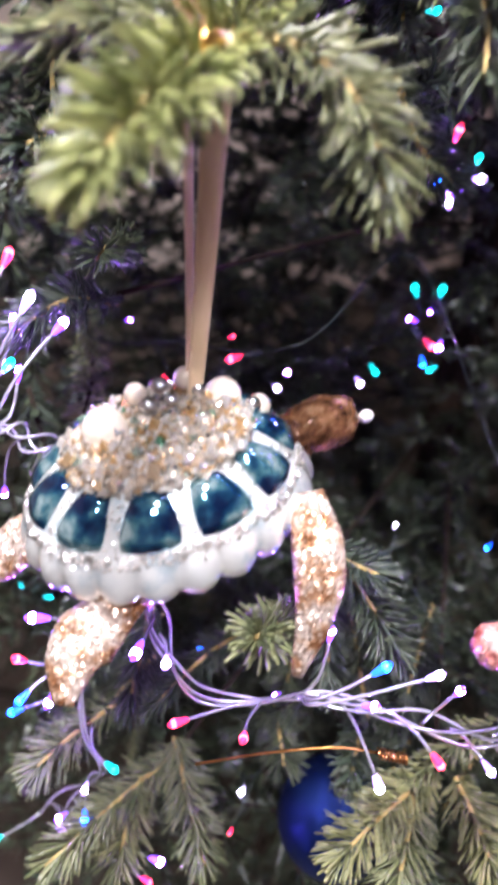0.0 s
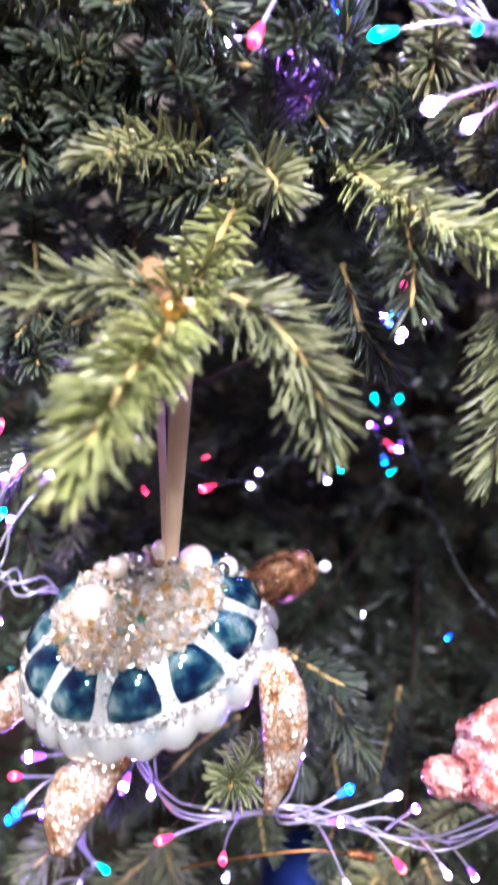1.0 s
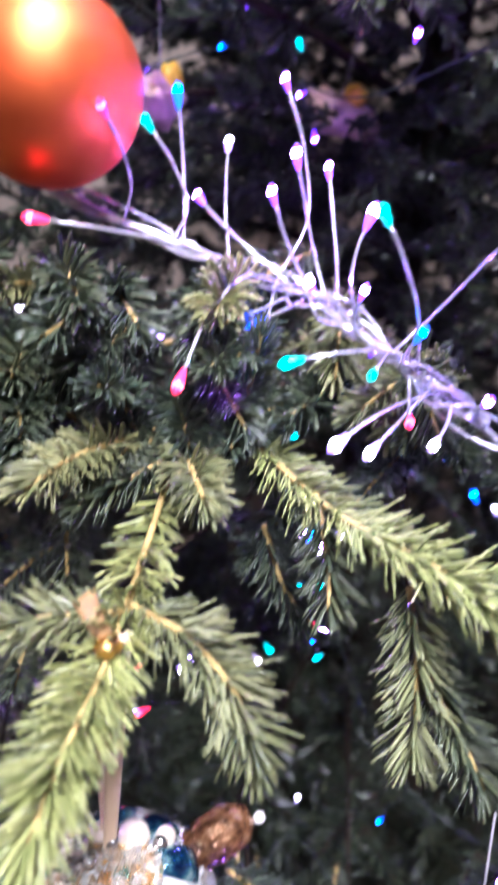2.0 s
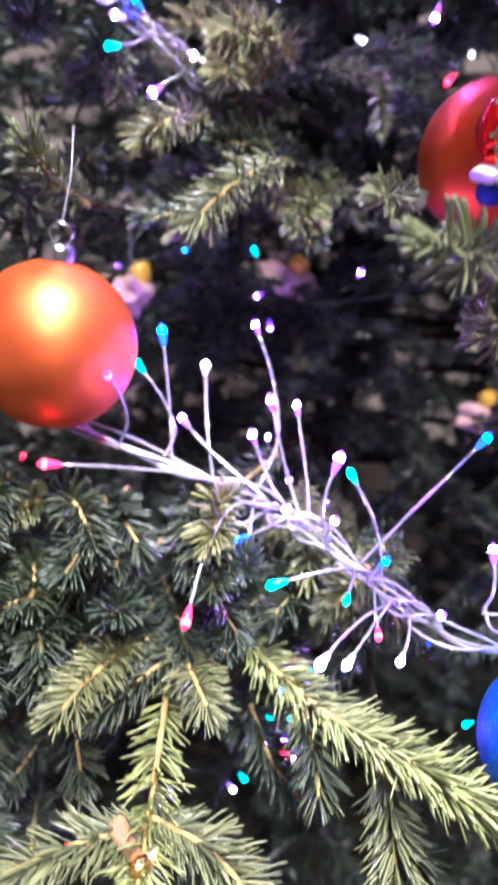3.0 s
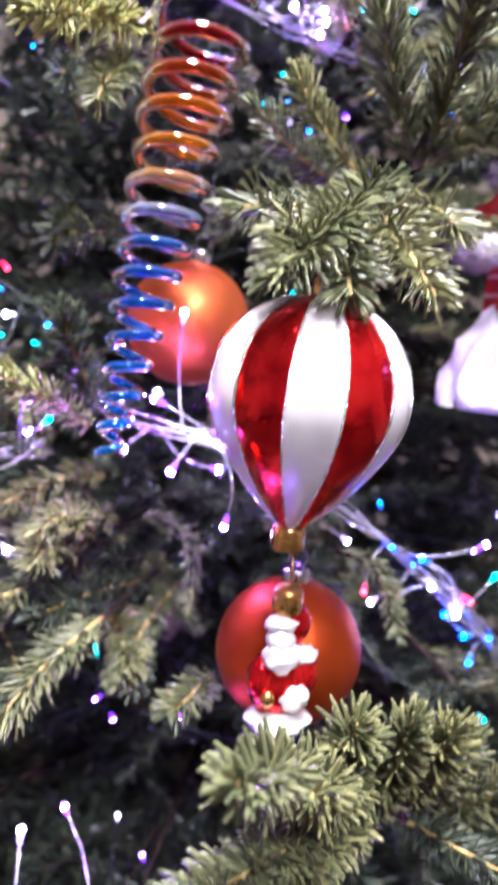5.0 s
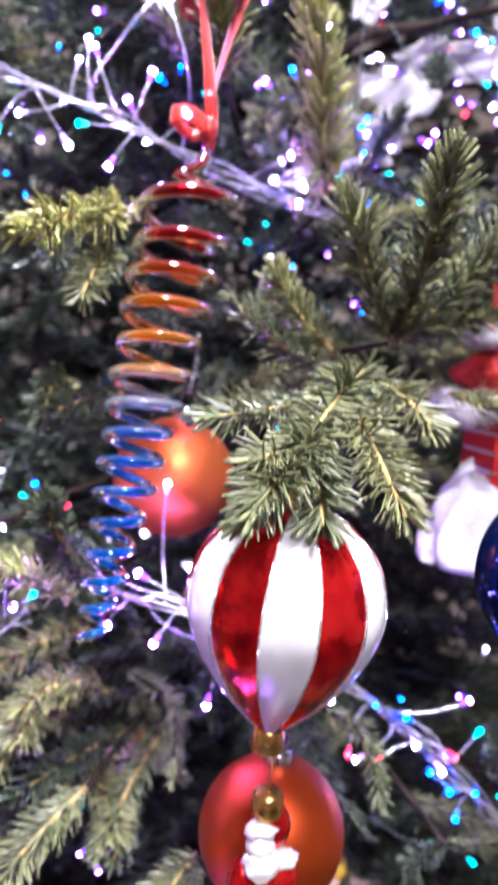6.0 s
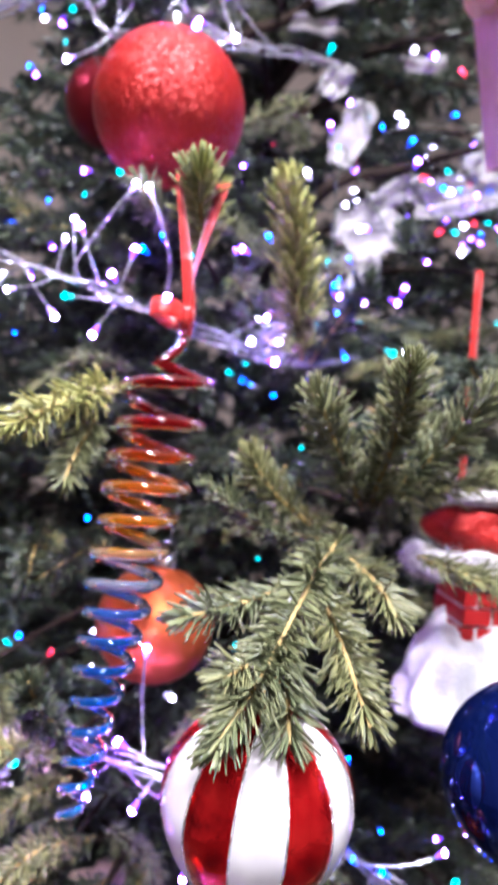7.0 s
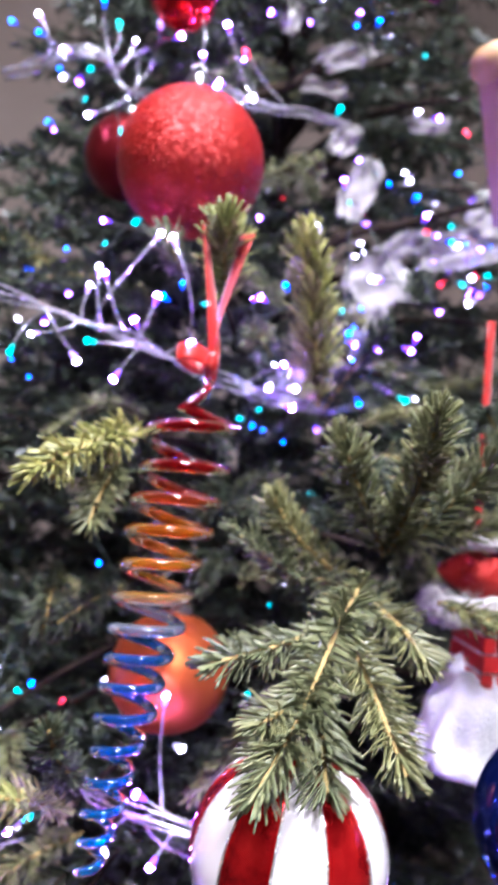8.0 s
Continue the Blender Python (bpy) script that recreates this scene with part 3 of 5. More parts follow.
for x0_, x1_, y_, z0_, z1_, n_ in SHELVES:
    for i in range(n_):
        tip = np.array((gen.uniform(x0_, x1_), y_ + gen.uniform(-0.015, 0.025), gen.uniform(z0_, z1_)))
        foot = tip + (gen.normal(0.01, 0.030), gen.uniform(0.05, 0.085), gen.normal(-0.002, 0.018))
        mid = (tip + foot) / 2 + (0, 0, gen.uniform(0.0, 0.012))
        # nearly all shelf twigs get the dark needles, as shade set by colour
        tree_part("sprig", sprig_geo([foot, mid, tip], 900 + i + int(z0_ * 1000), gen.uniform(0.014, 0.0175), 22, True, 0.0015, rise=0.7), [NEEDLE_SHADED if i % 5 or z0_ < 1.1 else NEEDLE, TWIG])


def bough(pts, r0, r1):
    g = Geo()
    tube(g, spline(pts, 14), np.linspace(r0, r1, 14), 7)
    tree_part("bough", g, BARK)


def bough_to(p):
    """A bough from the trunk to the foot of a twig, with a slight sag."""
    a = np.array((AXIS[0], AXIS[1], p[2] - 0.06))
    q = np.array(p)
    if 0.8 < p[2] < 0.9:
        # these two end behind the shelf of twigs below
        a = q + (0.006, 0.055, -0.05)
    mid = (a + q) / 2 + (0, 0, 0.015 if p[2] > 0.9 else 0.004)
    bough([a, mid, q], 0.0022 if p[2] < 0.9 else 0.0030 if p[2] < 1.3 else 0.007, 0.0014)


# boughs carry the twigs of one cluster each
for foot in ((0.016, 0.335, 1.091), (0.049, 0.345, 1.108), (0.112, 0.285, 1.075), (0.073, 0.46, 1.332), (0.06, 0.485, 1.368), (-0.03, 0.44, 1.30),
             (0.215, 0.385, 1.245), (0.213, 0.443, 1.585), (0.232, 0.45, 1.602), (0.21, 0.52, 1.70), (0.13, 0.51, 1.748), (0.081, 0.505, 1.662),
             (0.067, 0.485, 1.445), (0.05, 0.25, 0.872), (0.073, 0.32, 0.842), (0.0, 0.285, 0.725), (0.14, 0.28, 0.735), (-0.055, 0.37, 0.955)):
    bough_to(foot)

# bare dark limbs of the crown
for limb in (((0.158, 0.66, 1.930), (0.217, 0.66, 1.987), (0.275, 0.67, 2.046)), ((0.253, 0.66, 1.840), (0.326, 0.65, 1.875), (0.405, 0.65, 1.908))):
    bough(((AXIS[0], AXIS[1], limb[0][2] - 0.08), *limb), 0.007, 0.003)

# ornaments as spheres, kept clear of the inner twigs
CLEAR = [((-0.044, 0.395, 1.238), 0.041), ((0.150, 0.372, 1.475), 0.05), ((0.165, 0.398, 1.341), 0.038), ((0.122, 0.535, 1.502), 0.041), ((0.106, 0.55, 1.852), 0.052),
         ((0.270, 0.33, 1.500), 0.043), ((-0.063, 0.46, 1.473), 0.05), ((0.185, 0.27, 1.10), 0.038), ((0.11, 0.44, 1.55), 0.03), ((0.10, 0.45, 1.64), 0.03),
         ((0.0, 0.24, 0.935), 0.055), ((0.05, 0.2, 0.9), 0.03), ((0.13, 0.23, 0.925), 0.03), ((0.32, 0.49, 1.53), 0.05), ((0.32, 0.49, 1.60), 0.04), ((0.055, 0.66, 1.89), 0.045),
         # dark hollows between the boughs
         ((0.150, 0.48, 0.85), 0.15), ((0.225, 0.50, 0.95), 0.11), ((0.190, 0.40, 1.00), 0.06), ((0.020, 0.47, 0.93), 0.085), ((0.115, 0.52, 0.97), 0.09), ((0.100, 0.36, 0.84), 0.05), ((0.215, 0.45, 1.19), 0.08), ((0.090, 0.50, 1.20), 0.07), ((0.0, 0.50, 1.25), 0.05),
         ((0.275, 0.55, 1.42), 0.07), ((0.015, 0.53, 1.53), 0.06),
         ((0.150, 0.37, 0.94), 0.085), ((0.110, 0.42, 0.99), 0.06), ((0.140, 0.41, 1.205), 0.065), ((0.275, 0.47, 1.425), 0.06), ((0.085, 0.47, 1.265), 0.055), ((0.02, 0.60, 1.58), 0.05),
         ((0.245, 0.605, 1.935), 0.055), ((0.265, 0.61, 1.850), 0.05), ((0.360, 0.60, 1.845), 0.055), ((0.310, 0.60, 1.930), 0.04)]

VARIANTS = []
for i in range(10):
    r = np.random.default_rng(50 + i)
    L = 0.075 + 0.03 * r.random()
    pts = [(0, 0, 0), (L * 0.5, r.normal(0, 0.006), 0.004 + r.normal(0, 0.004)), (L, r.normal(0, 0.012), -0.006 + r.normal(0, 0.010))]
    VARIANTS.append((pts, 50 + i))
# most of these twigs take the needles with shade put into the colour
MID = [sprig_geo(p, s, 0.0145, 20, False, 0.0014).mesh("sprig", [NEEDLE_SHADED if i % 3 else NEEDLE, BARK]) for i, (p, s) in enumerate(VARIANTS)]
INNER = [sprig_geo(p, s, 0.018, 6.2, False, 0.0015) for p, s in VARIANTS[:5]]
BACK = [sprig_geo(p, s, 0.022, 4.5, None, 0.0015) for p, s in VARIANTS[5:]]
FARV = [(np.array(q.v), q.f, q.s) for q in INNER + BACK]

near, far, count = [], [], 0
rng = np.random.default_rng(21)
for z in np.arange(0.16, 2.40, 0.054):
    R = surface_radius(z)
    for az in np.arange(-180, 179, 24) + rng.uniform(-12, 12):
        reach = R - 0.055 - 0.06 * rng.random()
        if reach < 0.08:
            continue
        a = math.radians(az + rng.uniform(-7, 7))
        out = np.array((math.sin(a), -math.cos(a), 0))
        zz = z + rng.uniform(-0.02, 0.02)
        tip = np.array((*AXIS, zz)) + out * reach + (0, 0, -0.02 + 0.03 * rng.random())
        foot = np.array((*AXIS, zz - 0.03))
        line = spline([foot, (foot + tip) / 2 + (0, 0, 0.03), tip], 20)
        if abs(az) < 75 and rng.random() < 0.6 and min(np.linalg.norm(line - np.array(c), axis=1).min() - r for c, r in CLEAR) > 0.012 and z > 1.0:
            bough(line[[0, 7, 13, 19]], 0.006, 0.0016)
        for s in np.arange(0.36, 1.01, 0.107):
            for side in ((-1, 1) if s < 0.96 else (-1, 0, 1)):
                if rng.random() < (0.08 if z < 1.68 else 0.15 if math.sin(a) < 0.05 else 0.7) or (abs(az) > 100 and (s < 0.6 or rng.random() < 0.4)):
                    continue
                turn = a - math.pi / 2 + side * math.radians(rng.uniform(34, 60))
                m = Matrix.Translation(line[int(s * 19)]) @ pose(0, 0, 0, rng.uniform(-40, 40), rng.uniform(-14, 22), math.degrees(turn)) @ Matrix.Scale(rng.uniform(0.75, 1.1), 4)
                mids = [np.array(m @ Vector((q, 0, 0))) for q in (0.0, 0.03, 0.06, 0.09)]
                if min(np.linalg.norm(q - np.array(c)) - r for c, r in CLEAR for q in mids) < 0.016:
                    continue
                rad = math.hypot(mids[3][0] - AXIS[0], mids[3][1] - AXIS[1])
                if rad > R - 0.030:
                    continue
                depth = mids[3][1] + (0 if -0.16 < mids[3][0] < 0.46 and 0.6 < mids[3][2] < 2.0 else 9)
                near.append((depth - 0.277 * (mids[3][2] - 0.97), m))
# the far side of the crown, closed more loosely
fill = np.random.default_rng(77)
for _ in range(420):
    z, a = fill.uniform(0.3, 1.75), math.radians(fill.uniform(88, 272))
    d = surface_radius(z) * fill.uniform(0.25, 0.8)
    m = Matrix.Translation((AXIS[0] + d * math.sin(a), AXIS[1] - d * math.cos(a), z)) @ pose(0, 0, 0, fill.uniform(-40, 40), fill.uniform(-25, 25), fill.uniform(0, 360)) @ Matrix.Scale(fill.uniform(0.9, 1.35), 4)
    near.append((9.5, m))
# shaded twigs beside and below, deep in the tree
for lo, hi, n_ in (((-0.28, 0.42, 0.50), (-0.07, 0.72, 1.40), 150), ((-0.12, 0.52, 0.25), (0.40, 0.85, 0.72), 170), ((0.0, 0.66, 0.55), (0.50, 1.05, 1.25), 240), ((0.08, 0.76, 1.60), (0.52, 1.02, 2.12), 150), ((0.04, 0.72, 1.15), (0.55, 1.05, 1.62), 230)):
    for _ in range(n_):
        at = [fill.uniform(a_, b_) for a_, b_ in zip(lo, hi)]
        m = Matrix.Translation(at) @ pose(0, 0, 0, fill.uniform(-40, 40), fill.uniform(-20, 30), fill.uniform(180, 330)) @ Matrix.Scale(fill.uniform(0.9, 1.3), 4)
        near.append((4.0, m))
near.sort(key=lambda e: e[0])
far, near = near[158:], near[:158]
for i, (_, m) in enumerate(near):
    ob = tree_part("sprig", MID[i % len(MID)], None)
    ob.matrix_basis = m
farv, farf, fars, count = [], [], [], 0
for i, (e, m) in enumerate(far):
    v, f, sl = FARV[i % 5 + (5 if e > 5 else 0)]
    M = np.array(m)
    farv.append(v @ M[:3, :3].T + M[:3, 3])
    farf.extend([tuple(q + count for q in face) for face in f])
    fars.extend(sl)
    count += len(v)
# the whole inner foliage has its shade painted into the needle colour
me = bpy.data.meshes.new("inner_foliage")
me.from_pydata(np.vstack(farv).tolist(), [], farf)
me.materials.append(NEEDLE_SHADED)
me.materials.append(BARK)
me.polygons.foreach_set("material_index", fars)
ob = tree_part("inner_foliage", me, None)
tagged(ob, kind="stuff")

# ---- ornaments ----


def local(ob, p):
    return ob.matrix_world.inverted() @ Vector(p)


def cap_geo(r, h, mat_slot=0):
    """A crimped metal cap, foot at z = 0."""
    g = Geo()
    seg = 28
    rows = [(1.0, 0.0), (1.06, 0.15), (1.0, 0.75), (0.85, 1.0), (0.0, 1.0)]
    v = [((r * k * (1 + (0.05 * (-1) ** j if k > 0.9 else 0))) * math.cos(2 * math.pi * j / seg), (r * k * (1 + (0.05 * (-1) ** j if k > 0.9 else 0))) * math.sin(2 * math.pi * j / seg), h * z)
         for k, z in rows for j in range(seg)]
    f = [(i * seg + j, i * seg + (j + 1) % seg, (i + 1) * seg + (j + 1) % seg, (i + 1) * seg + j) for i in range(len(rows) - 1) for j in range(seg)]
    return g.add(v, f)


def loop_geo(r, at=(0, 0, 0), wire=0.0006):
    g = Geo()
    a = np.linspace(0, 2 * np.pi, 25)
    tube(g, np.stack([r * np.cos(a) + at[0], 0 * a + at[1], r * np.sin(a) + at[2]], 1), wire, 6)
    return g


def bauble(at, r, mat, cap, label, tilt=(0, 0), thread=0.05):
    ob = thing("bauble", at, label, "bauble", "round baubles", pose(0, 0, 0, tilt[0], tilt[1], 0))
    part("ball", blob(Geo(), (0, 0, 0), (r, r, r), 56, 36), mat, ob)
    c = part("cap", cap_geo(r * 0.19, r * 0.22), cap, ob, "crimped metal cap")
    c.location = (0, 0, r * 0.975)
    hook = part("hanging_loop", loop_geo(0.005), cap, c)
    hook.location = (0, 0, r * 0.22 + 0.0040)
    g = Geo()
    tube(g, spline([(0, 0, r * 1.19 + 0.009), (0.002, 0.004, r * 1.2 + thread * 0.6), (0.001, 0.014, r * 1.2 + thread)], 10), 0.0005, 5)
    part("thread", g, WIRE, ob)
    return ob


bauble((-0.044, 0.395, 1.238), 0.040, ORANGE_MATTE, SILVER, "matte orange bauble with a silver cap", (0, 4))
bauble((0.165, 0.398, 1.341), 0.038, RED_MATTE, SILVER, "matte orange-red bauble hanging behind a figurine")
bauble((0.122, 0.535, 1.502), 0.040, COPPER_MATTE, SILVER, "matte copper-red bauble behind the glass spiral", (0, 6))
bauble((0.106, 0.550, 1.848), 0.0505, RED_GLITTER, SILVER, "large red glitter bauble high on the tree")
bauble((0.073, 0.672, 1.890), 0.036, DARK_RED, SILVER, "dark red bauble half hidden behind a larger one")
bauble((0.270, 0.328, 1.500), 0.043, BLUE_GLOSS, SILVER, "glossy dark blue glass bauble")
bauble((-0.050, 0.432, 1.470), 0.050, ORANGE_GLITTER, SILVER, "large orange glitter bauble")
bauble((0.190, 0.272, 1.098), 0.038, BLUE_GLITTER, SILVER, "bright blue glitter bauble")
bauble((0.100, 0.300, 0.648), 0.038, NAVY_MATTE, SILVER, "matte navy blue bauble among the lower twigs")
bauble((0.098, 0.610, 2.000), 0.026, RED_GLOSS, SILVER, "small glossy red bauble near the light wires")

# -- striped balloon --


def balloon(at):
    ob = thing("balloon_ornament", at, "red and white striped glass hot air balloon ornament", "ornament", turn=pose(0, 0, 0, 0, 2, 0))
    R, rows = 0.0437, []
    for i in range(29):
        u = i / 28
        z = 0.044 - 0.102 * u
        if z > 0:
            r = R * math.sqrt(max(0.0, 1 - (z / 0.044) ** 2.15))
        else:
            s = -z / 0.058
            r = R * (1 - s ** 1.75) * (1 - 0.10 * s) + 0.0062 * s
        rows.append((max(r, 0.002), z))
    for j in range(12):
        g = Geo()
        a0 = -91 + 30 * j
        n = 8
        v, f = [], []
        for r, z in rows:
            for q in range(n + 1):
                a = math.radians(a0 + 30 * q / n)
                k = r + 0.0009 * math.sin(math.pi * q / n) * min(1, r / 0.02)
                v.append((k * math.cos(a), k * math.sin(a), z))
        f = [(i * (n + 1) + q, (i + 1) * (n + 1) + q, (i + 1) * (n + 1) + q + 1, i * (n + 1) + q + 1) for i in range(len(rows) - 1) for q in range(n)]
        g.add(v, f)
        part("gore", g, PEARL if j % 2 else RED_GLOSS, ob, "pearl white stripe" if j % 2 else "glossy red stripe")
        a = math.radians(a0)
        s = Geo()
        tube(s, [((r + 0.0002) * math.cos(a), (r + 0.0002) * math.sin(a), z) for r, z in rows], 0.00060, 6)
        part("seam", s, SILVER_GLITTER, ob, "silver glitter seam")
    neck = part("neck", cap_geo(0.0072, 0.012), GOLD, ob, "gold metal neck")
    neck.location = (0, 0, -0.069)
    top = part("cap", cap_geo(0.005, 0.008), GOLD, ob, "gold metal cap")
    top.location = (0, 0, 0.0425)
    part("hanging_loop", loop_geo(0.004, (0, 0, 0.054)), GOLD, ob)
    g = Geo()
    tube(g, [(0, 0, 0.057), (0.004, 0.01, 0.075), (0.012, 0.02, 0.092)], 0.0005, 5)
    part("thread", g, WIRE, ob)
    return ob


balloon((0.147, 0.360, 1.478))

# -- plain figurine below the balloon: one mesh --
g = Geo()
blob(g, (0.003, 0.002, 0.021), (0.0095, 0.009, 0.011), slot=0)
blob(g, (-0.003, -0.004, 0.0235), (0.0074, 0.0060, 0.0034), slot=1, bumps=0.3, seed=2)
blob(g, (-0.003, -0.005, 0.0165), (0.0068, 0.0060, 0.0060), slot=1, bumps=0.1)
blob(g, (-0.002, -0.007, 0.0085), (0.0085, 0.0065, 0.0075), slot=1, bumps=0.35, seed=4)
blob(g, (0.009, -0.004, 0.0085), (0.0060, 0.0055, 0.0042), slot=1, bumps=0.3, seed=6)
blob(g, (0, 0, -0.006), (0.0150, 0.012, 0.0165), slot=0, bumps=0.1)
blob(g, (0.010, -0.004, -0.002), (0.0062, 0.006, 0.010), slot=0)
blob(g, (-0.0105, -0.004, -0.003), (0.0056, 0.006, 0.010), slot=0)
blob(g, (-0.008, -0.0105, -0.009), (0.0034, 0.0026, 0.0038), slot=3)
blob(g, (0.004, -0.010, -0.009), (0.0068, 0.0055, 0.0068), slot=1, bumps=0.4, seed=3)
blob(g, (0.0, -0.0035, -0.0225), (0.0155, 0.0125, 0.0055), slot=1, bumps=0.25, seed=8)
blob(g, (-0.005, -0.003, -0.029), (0.0060, 0.009, 0.006), slot=2)
blob(g, (0.007, -0.003, -0.029), (0.0060, 0.009, 0.006), slot=2)
revolve(g, [(0.0065, 0.028), (0.007, 0.030), (0.0068, 0.037), (0.0055, 0.039), (0.0, 0.039)], 20, 3)
tube(g, [(0, 0, 0.038), (0.001, 0.001, 0.046), (0.002, 0.006, 0.056)], 0.0005, 5, 3)
fig = part("figurine", g, [RED_GLOSS, PEARL, NAVY_MATTE, GOLD])
fig.location = (0.145, 0.352, 1.355)
tagged(fig, "small red and white glass figurine with a gold cap", "figurine")

# -- glass spiral --
spiral = thing("spiral_ornament", (0.114, 0.464, 1.690), "twisted glass spiral fading from red through orange to blue", "ornament")
top, bottom = Vector((-0.006, 0.0, -0.022)), Vector((-0.047, -0.034, -0.259))
pts = [Vector((0.0, 0.0, 0.003)), Vector((-0.002, -0.002, -0.004)), Vector((-0.008, -0.006, -0.010)), Vector((-0.016, -0.010, -0.014))]
TURNS, STEPS = 14.5, 440
side_a = (bottom - top).normalized().cross(Vector((0, 1, 0))).normalized()
side_b = (bottom - top).normalized().cross(side_a)
for i in range(STEPS + 1):
    u = i / STEPS
    r = 0.0232 * (1 - 0.80 * u ** 1.6) * (1 + 0.04 * math.sin(u * 31))
    a = 2 * math.pi * TURNS * u ** 1.15 + math.pi * 0.15
    pts.append(top.lerp(bottom, u + 0.004 * math.sin(u * 17)) + (side_a * math.cos(a) + side_b * math.sin(a)) * r)
g = Geo()
tube(g, spline([tuple(p) for p in pts], 620), np.concatenate([np.linspace(0.0033, 0.0038, 30), np.linspace(0.0038, 0.0025, 590)]), 10)
part("glass_coil", g, SPIRAL, spiral)
g = Geo()
for dx, bend in ((-0.010, -0.006), (0.016, 0.004)):
    strip(g, spline([(0.0, 0, 0.0), (0.001, -0.001, 0.018), (dx * 0.18, 0.0, 0.042), (dx, 0.004, 0.092)], 16), np.linspace(0.0065, 0.0115, 16), np.stack([np.cos(np.linspace(0.2, 1.5, 16) + dx * 40), np.sin(np.linspace(0.2, 1.5, 16) + dx * 40), 0.1 + np.zeros(16)], 1), 0.00015)
part("ribbon", g, RIBBON_RED, spiral, "red satin ribbon loop")
g = Geo()
strip(g, spline([(0.0, -0.003, 0.013), (-0.008, -0.006, 0.017), (-0.016, -0.006, 0.018), (-0.021, -0.003, 0.017)], 12), 0.011, (0.1, 0.35, 1))
strip(g, spline([(0.0, -0.001, 0.012), (-0.009, 0.001, 0.010), (-0.021, -0.002, 0.016)], 10), 0.009, (0.0, 0.4, 1))
part("bow", g, RIBBON_RED, spiral)
part("knot", blob(Geo(), (0, -0.003, 0.013), (0.0042, 0.004, 0.0062), 18, 12, bumps=0.45), RIBBON_RED, spiral)

# -- glass turtle --
turtle = thing("turtle_ornament", (-0.005, 0.242, 0.931), "frosted glass turtle ornament with teal panels, pearls and gold glitter flippers", "ornament",
               turn=pose(0, 0, 0, 3, -12, 28))
A_, B_, H_, U_ = 0.0515, 0.0415, 0.033, 0.0165


def shell_point(az, el, lift=0.0):
    a, e = math.radians(az), math.radians(el)
    lobe = 0.0
    if -50 < el < 24:
        lobe = 0.0032 * abs(math.cos(math.radians(az * 11.5))) ** 0.8 * math.cos(math.radians((el + 13) * 180 / 74))
    d = Vector((math.cos(e) * math.cos(a), math.cos(e) * math.sin(a), math.sin(e)))
    p = Vector((d.x * A_, d.y * B_, d.z * (H_ if el > 0 else U_)))
    nrm = Vector((d.x / A_, d.y / B_, d.z / (H_ if el > 0 else U_))).normalized()
    return p + nrm * (lobe + lift)


g = Geo()
els = list(np.linspace(-90, 90, 61))
seg = 200
v = [shell_point(360 * j / seg, e) for e in els for j in range(seg)]
g.add(v, [(i * seg + j, i * seg + (j + 1) % seg, (i + 1) * seg + (j + 1) % seg, (i + 1) * seg + j) for i in range(60) for j in range(seg)])
part("shell", g, SHELL, turtle, "frosted scalloped glass shell")
for j in range(11):
    g = Geo()
    n, v = 10, []
    for a in range(n + 1):
        for b in range(n + 1):
            x, y = 2 * a / n - 1, 2 * b / n - 1
            u, w = x * math.sqrt(1 - y * y * 0.28), y * math.sqrt(1 - x * x * 0.28)
            half = 14.2 - 3.0 * (w * 0.5 + 0.5)
            v.append(shell_point(j * 360 / 11 - 12 + u * half, 38 + 15.0 * w, 0.0003 + 0.0026 * (1 - x ** 4) * (1 - y ** 4)))
    g.add(v, [(a * (n + 1) + b, (a + 1) * (n + 1) + b, (a + 1) * (n + 1) + b + 1, a * (n + 1) + b + 1) for a in range(n) for b in range(n)])
    part("panel", g, TEAL, turtle, "domed teal glass panel")


def crumb(geo, p, r, gen):
    d = gen.normal(size=(6, 3)) * 0.25 + np.array([(1, 0, 0), (-1, 0, 0), (0, 1, 0), (0, -1, 0), (0, 0, 1), (0, 0, -1)])
    geo.add(np.array(p) + d * r, [(0, 2, 4), (2, 1, 4), (1, 3, 4), (3, 0, 4), (2, 0, 5), (1, 2, 5), (3, 1, 5), (0, 3, 5)])


gen = np.random.default_rng(4)
g = Geo()
for _ in range(1500):
    el = 90 - 37 * math.sqrt(gen.random()) - 3 * gen.random()
    crumb(g, shell_point(gen.random() * 360, el, gen.random() * 0.004), 0.0007 + 0.0019 * gen.random() ** 1.5, gen)
tagged(part("glass_crust", g, CRUMBS, turtle, "gold and clear glass crumbs", smooth=False), kind="stuff")
g = Geo()
for _ in range(2600):
    az = gen.random() * 360
    el = 20 + gen.normal() * 2.2 if gen.random() < 0.55 else gen.uniform(18, 56)
    if el > 23 and abs((az + 12 + 16.36) % (360 / 11) - 16.36) < 13.8 - 0.08 * (el - 23):
        continue
    crumb(g, shell_point(az, el, 0.0003), 0.0004 + 0.0005 * gen.random(), gen)
tagged(part("glitter_band", g, SILVER_GLITTER, turtle, "silver glitter band", smooth=False), kind="stuff")
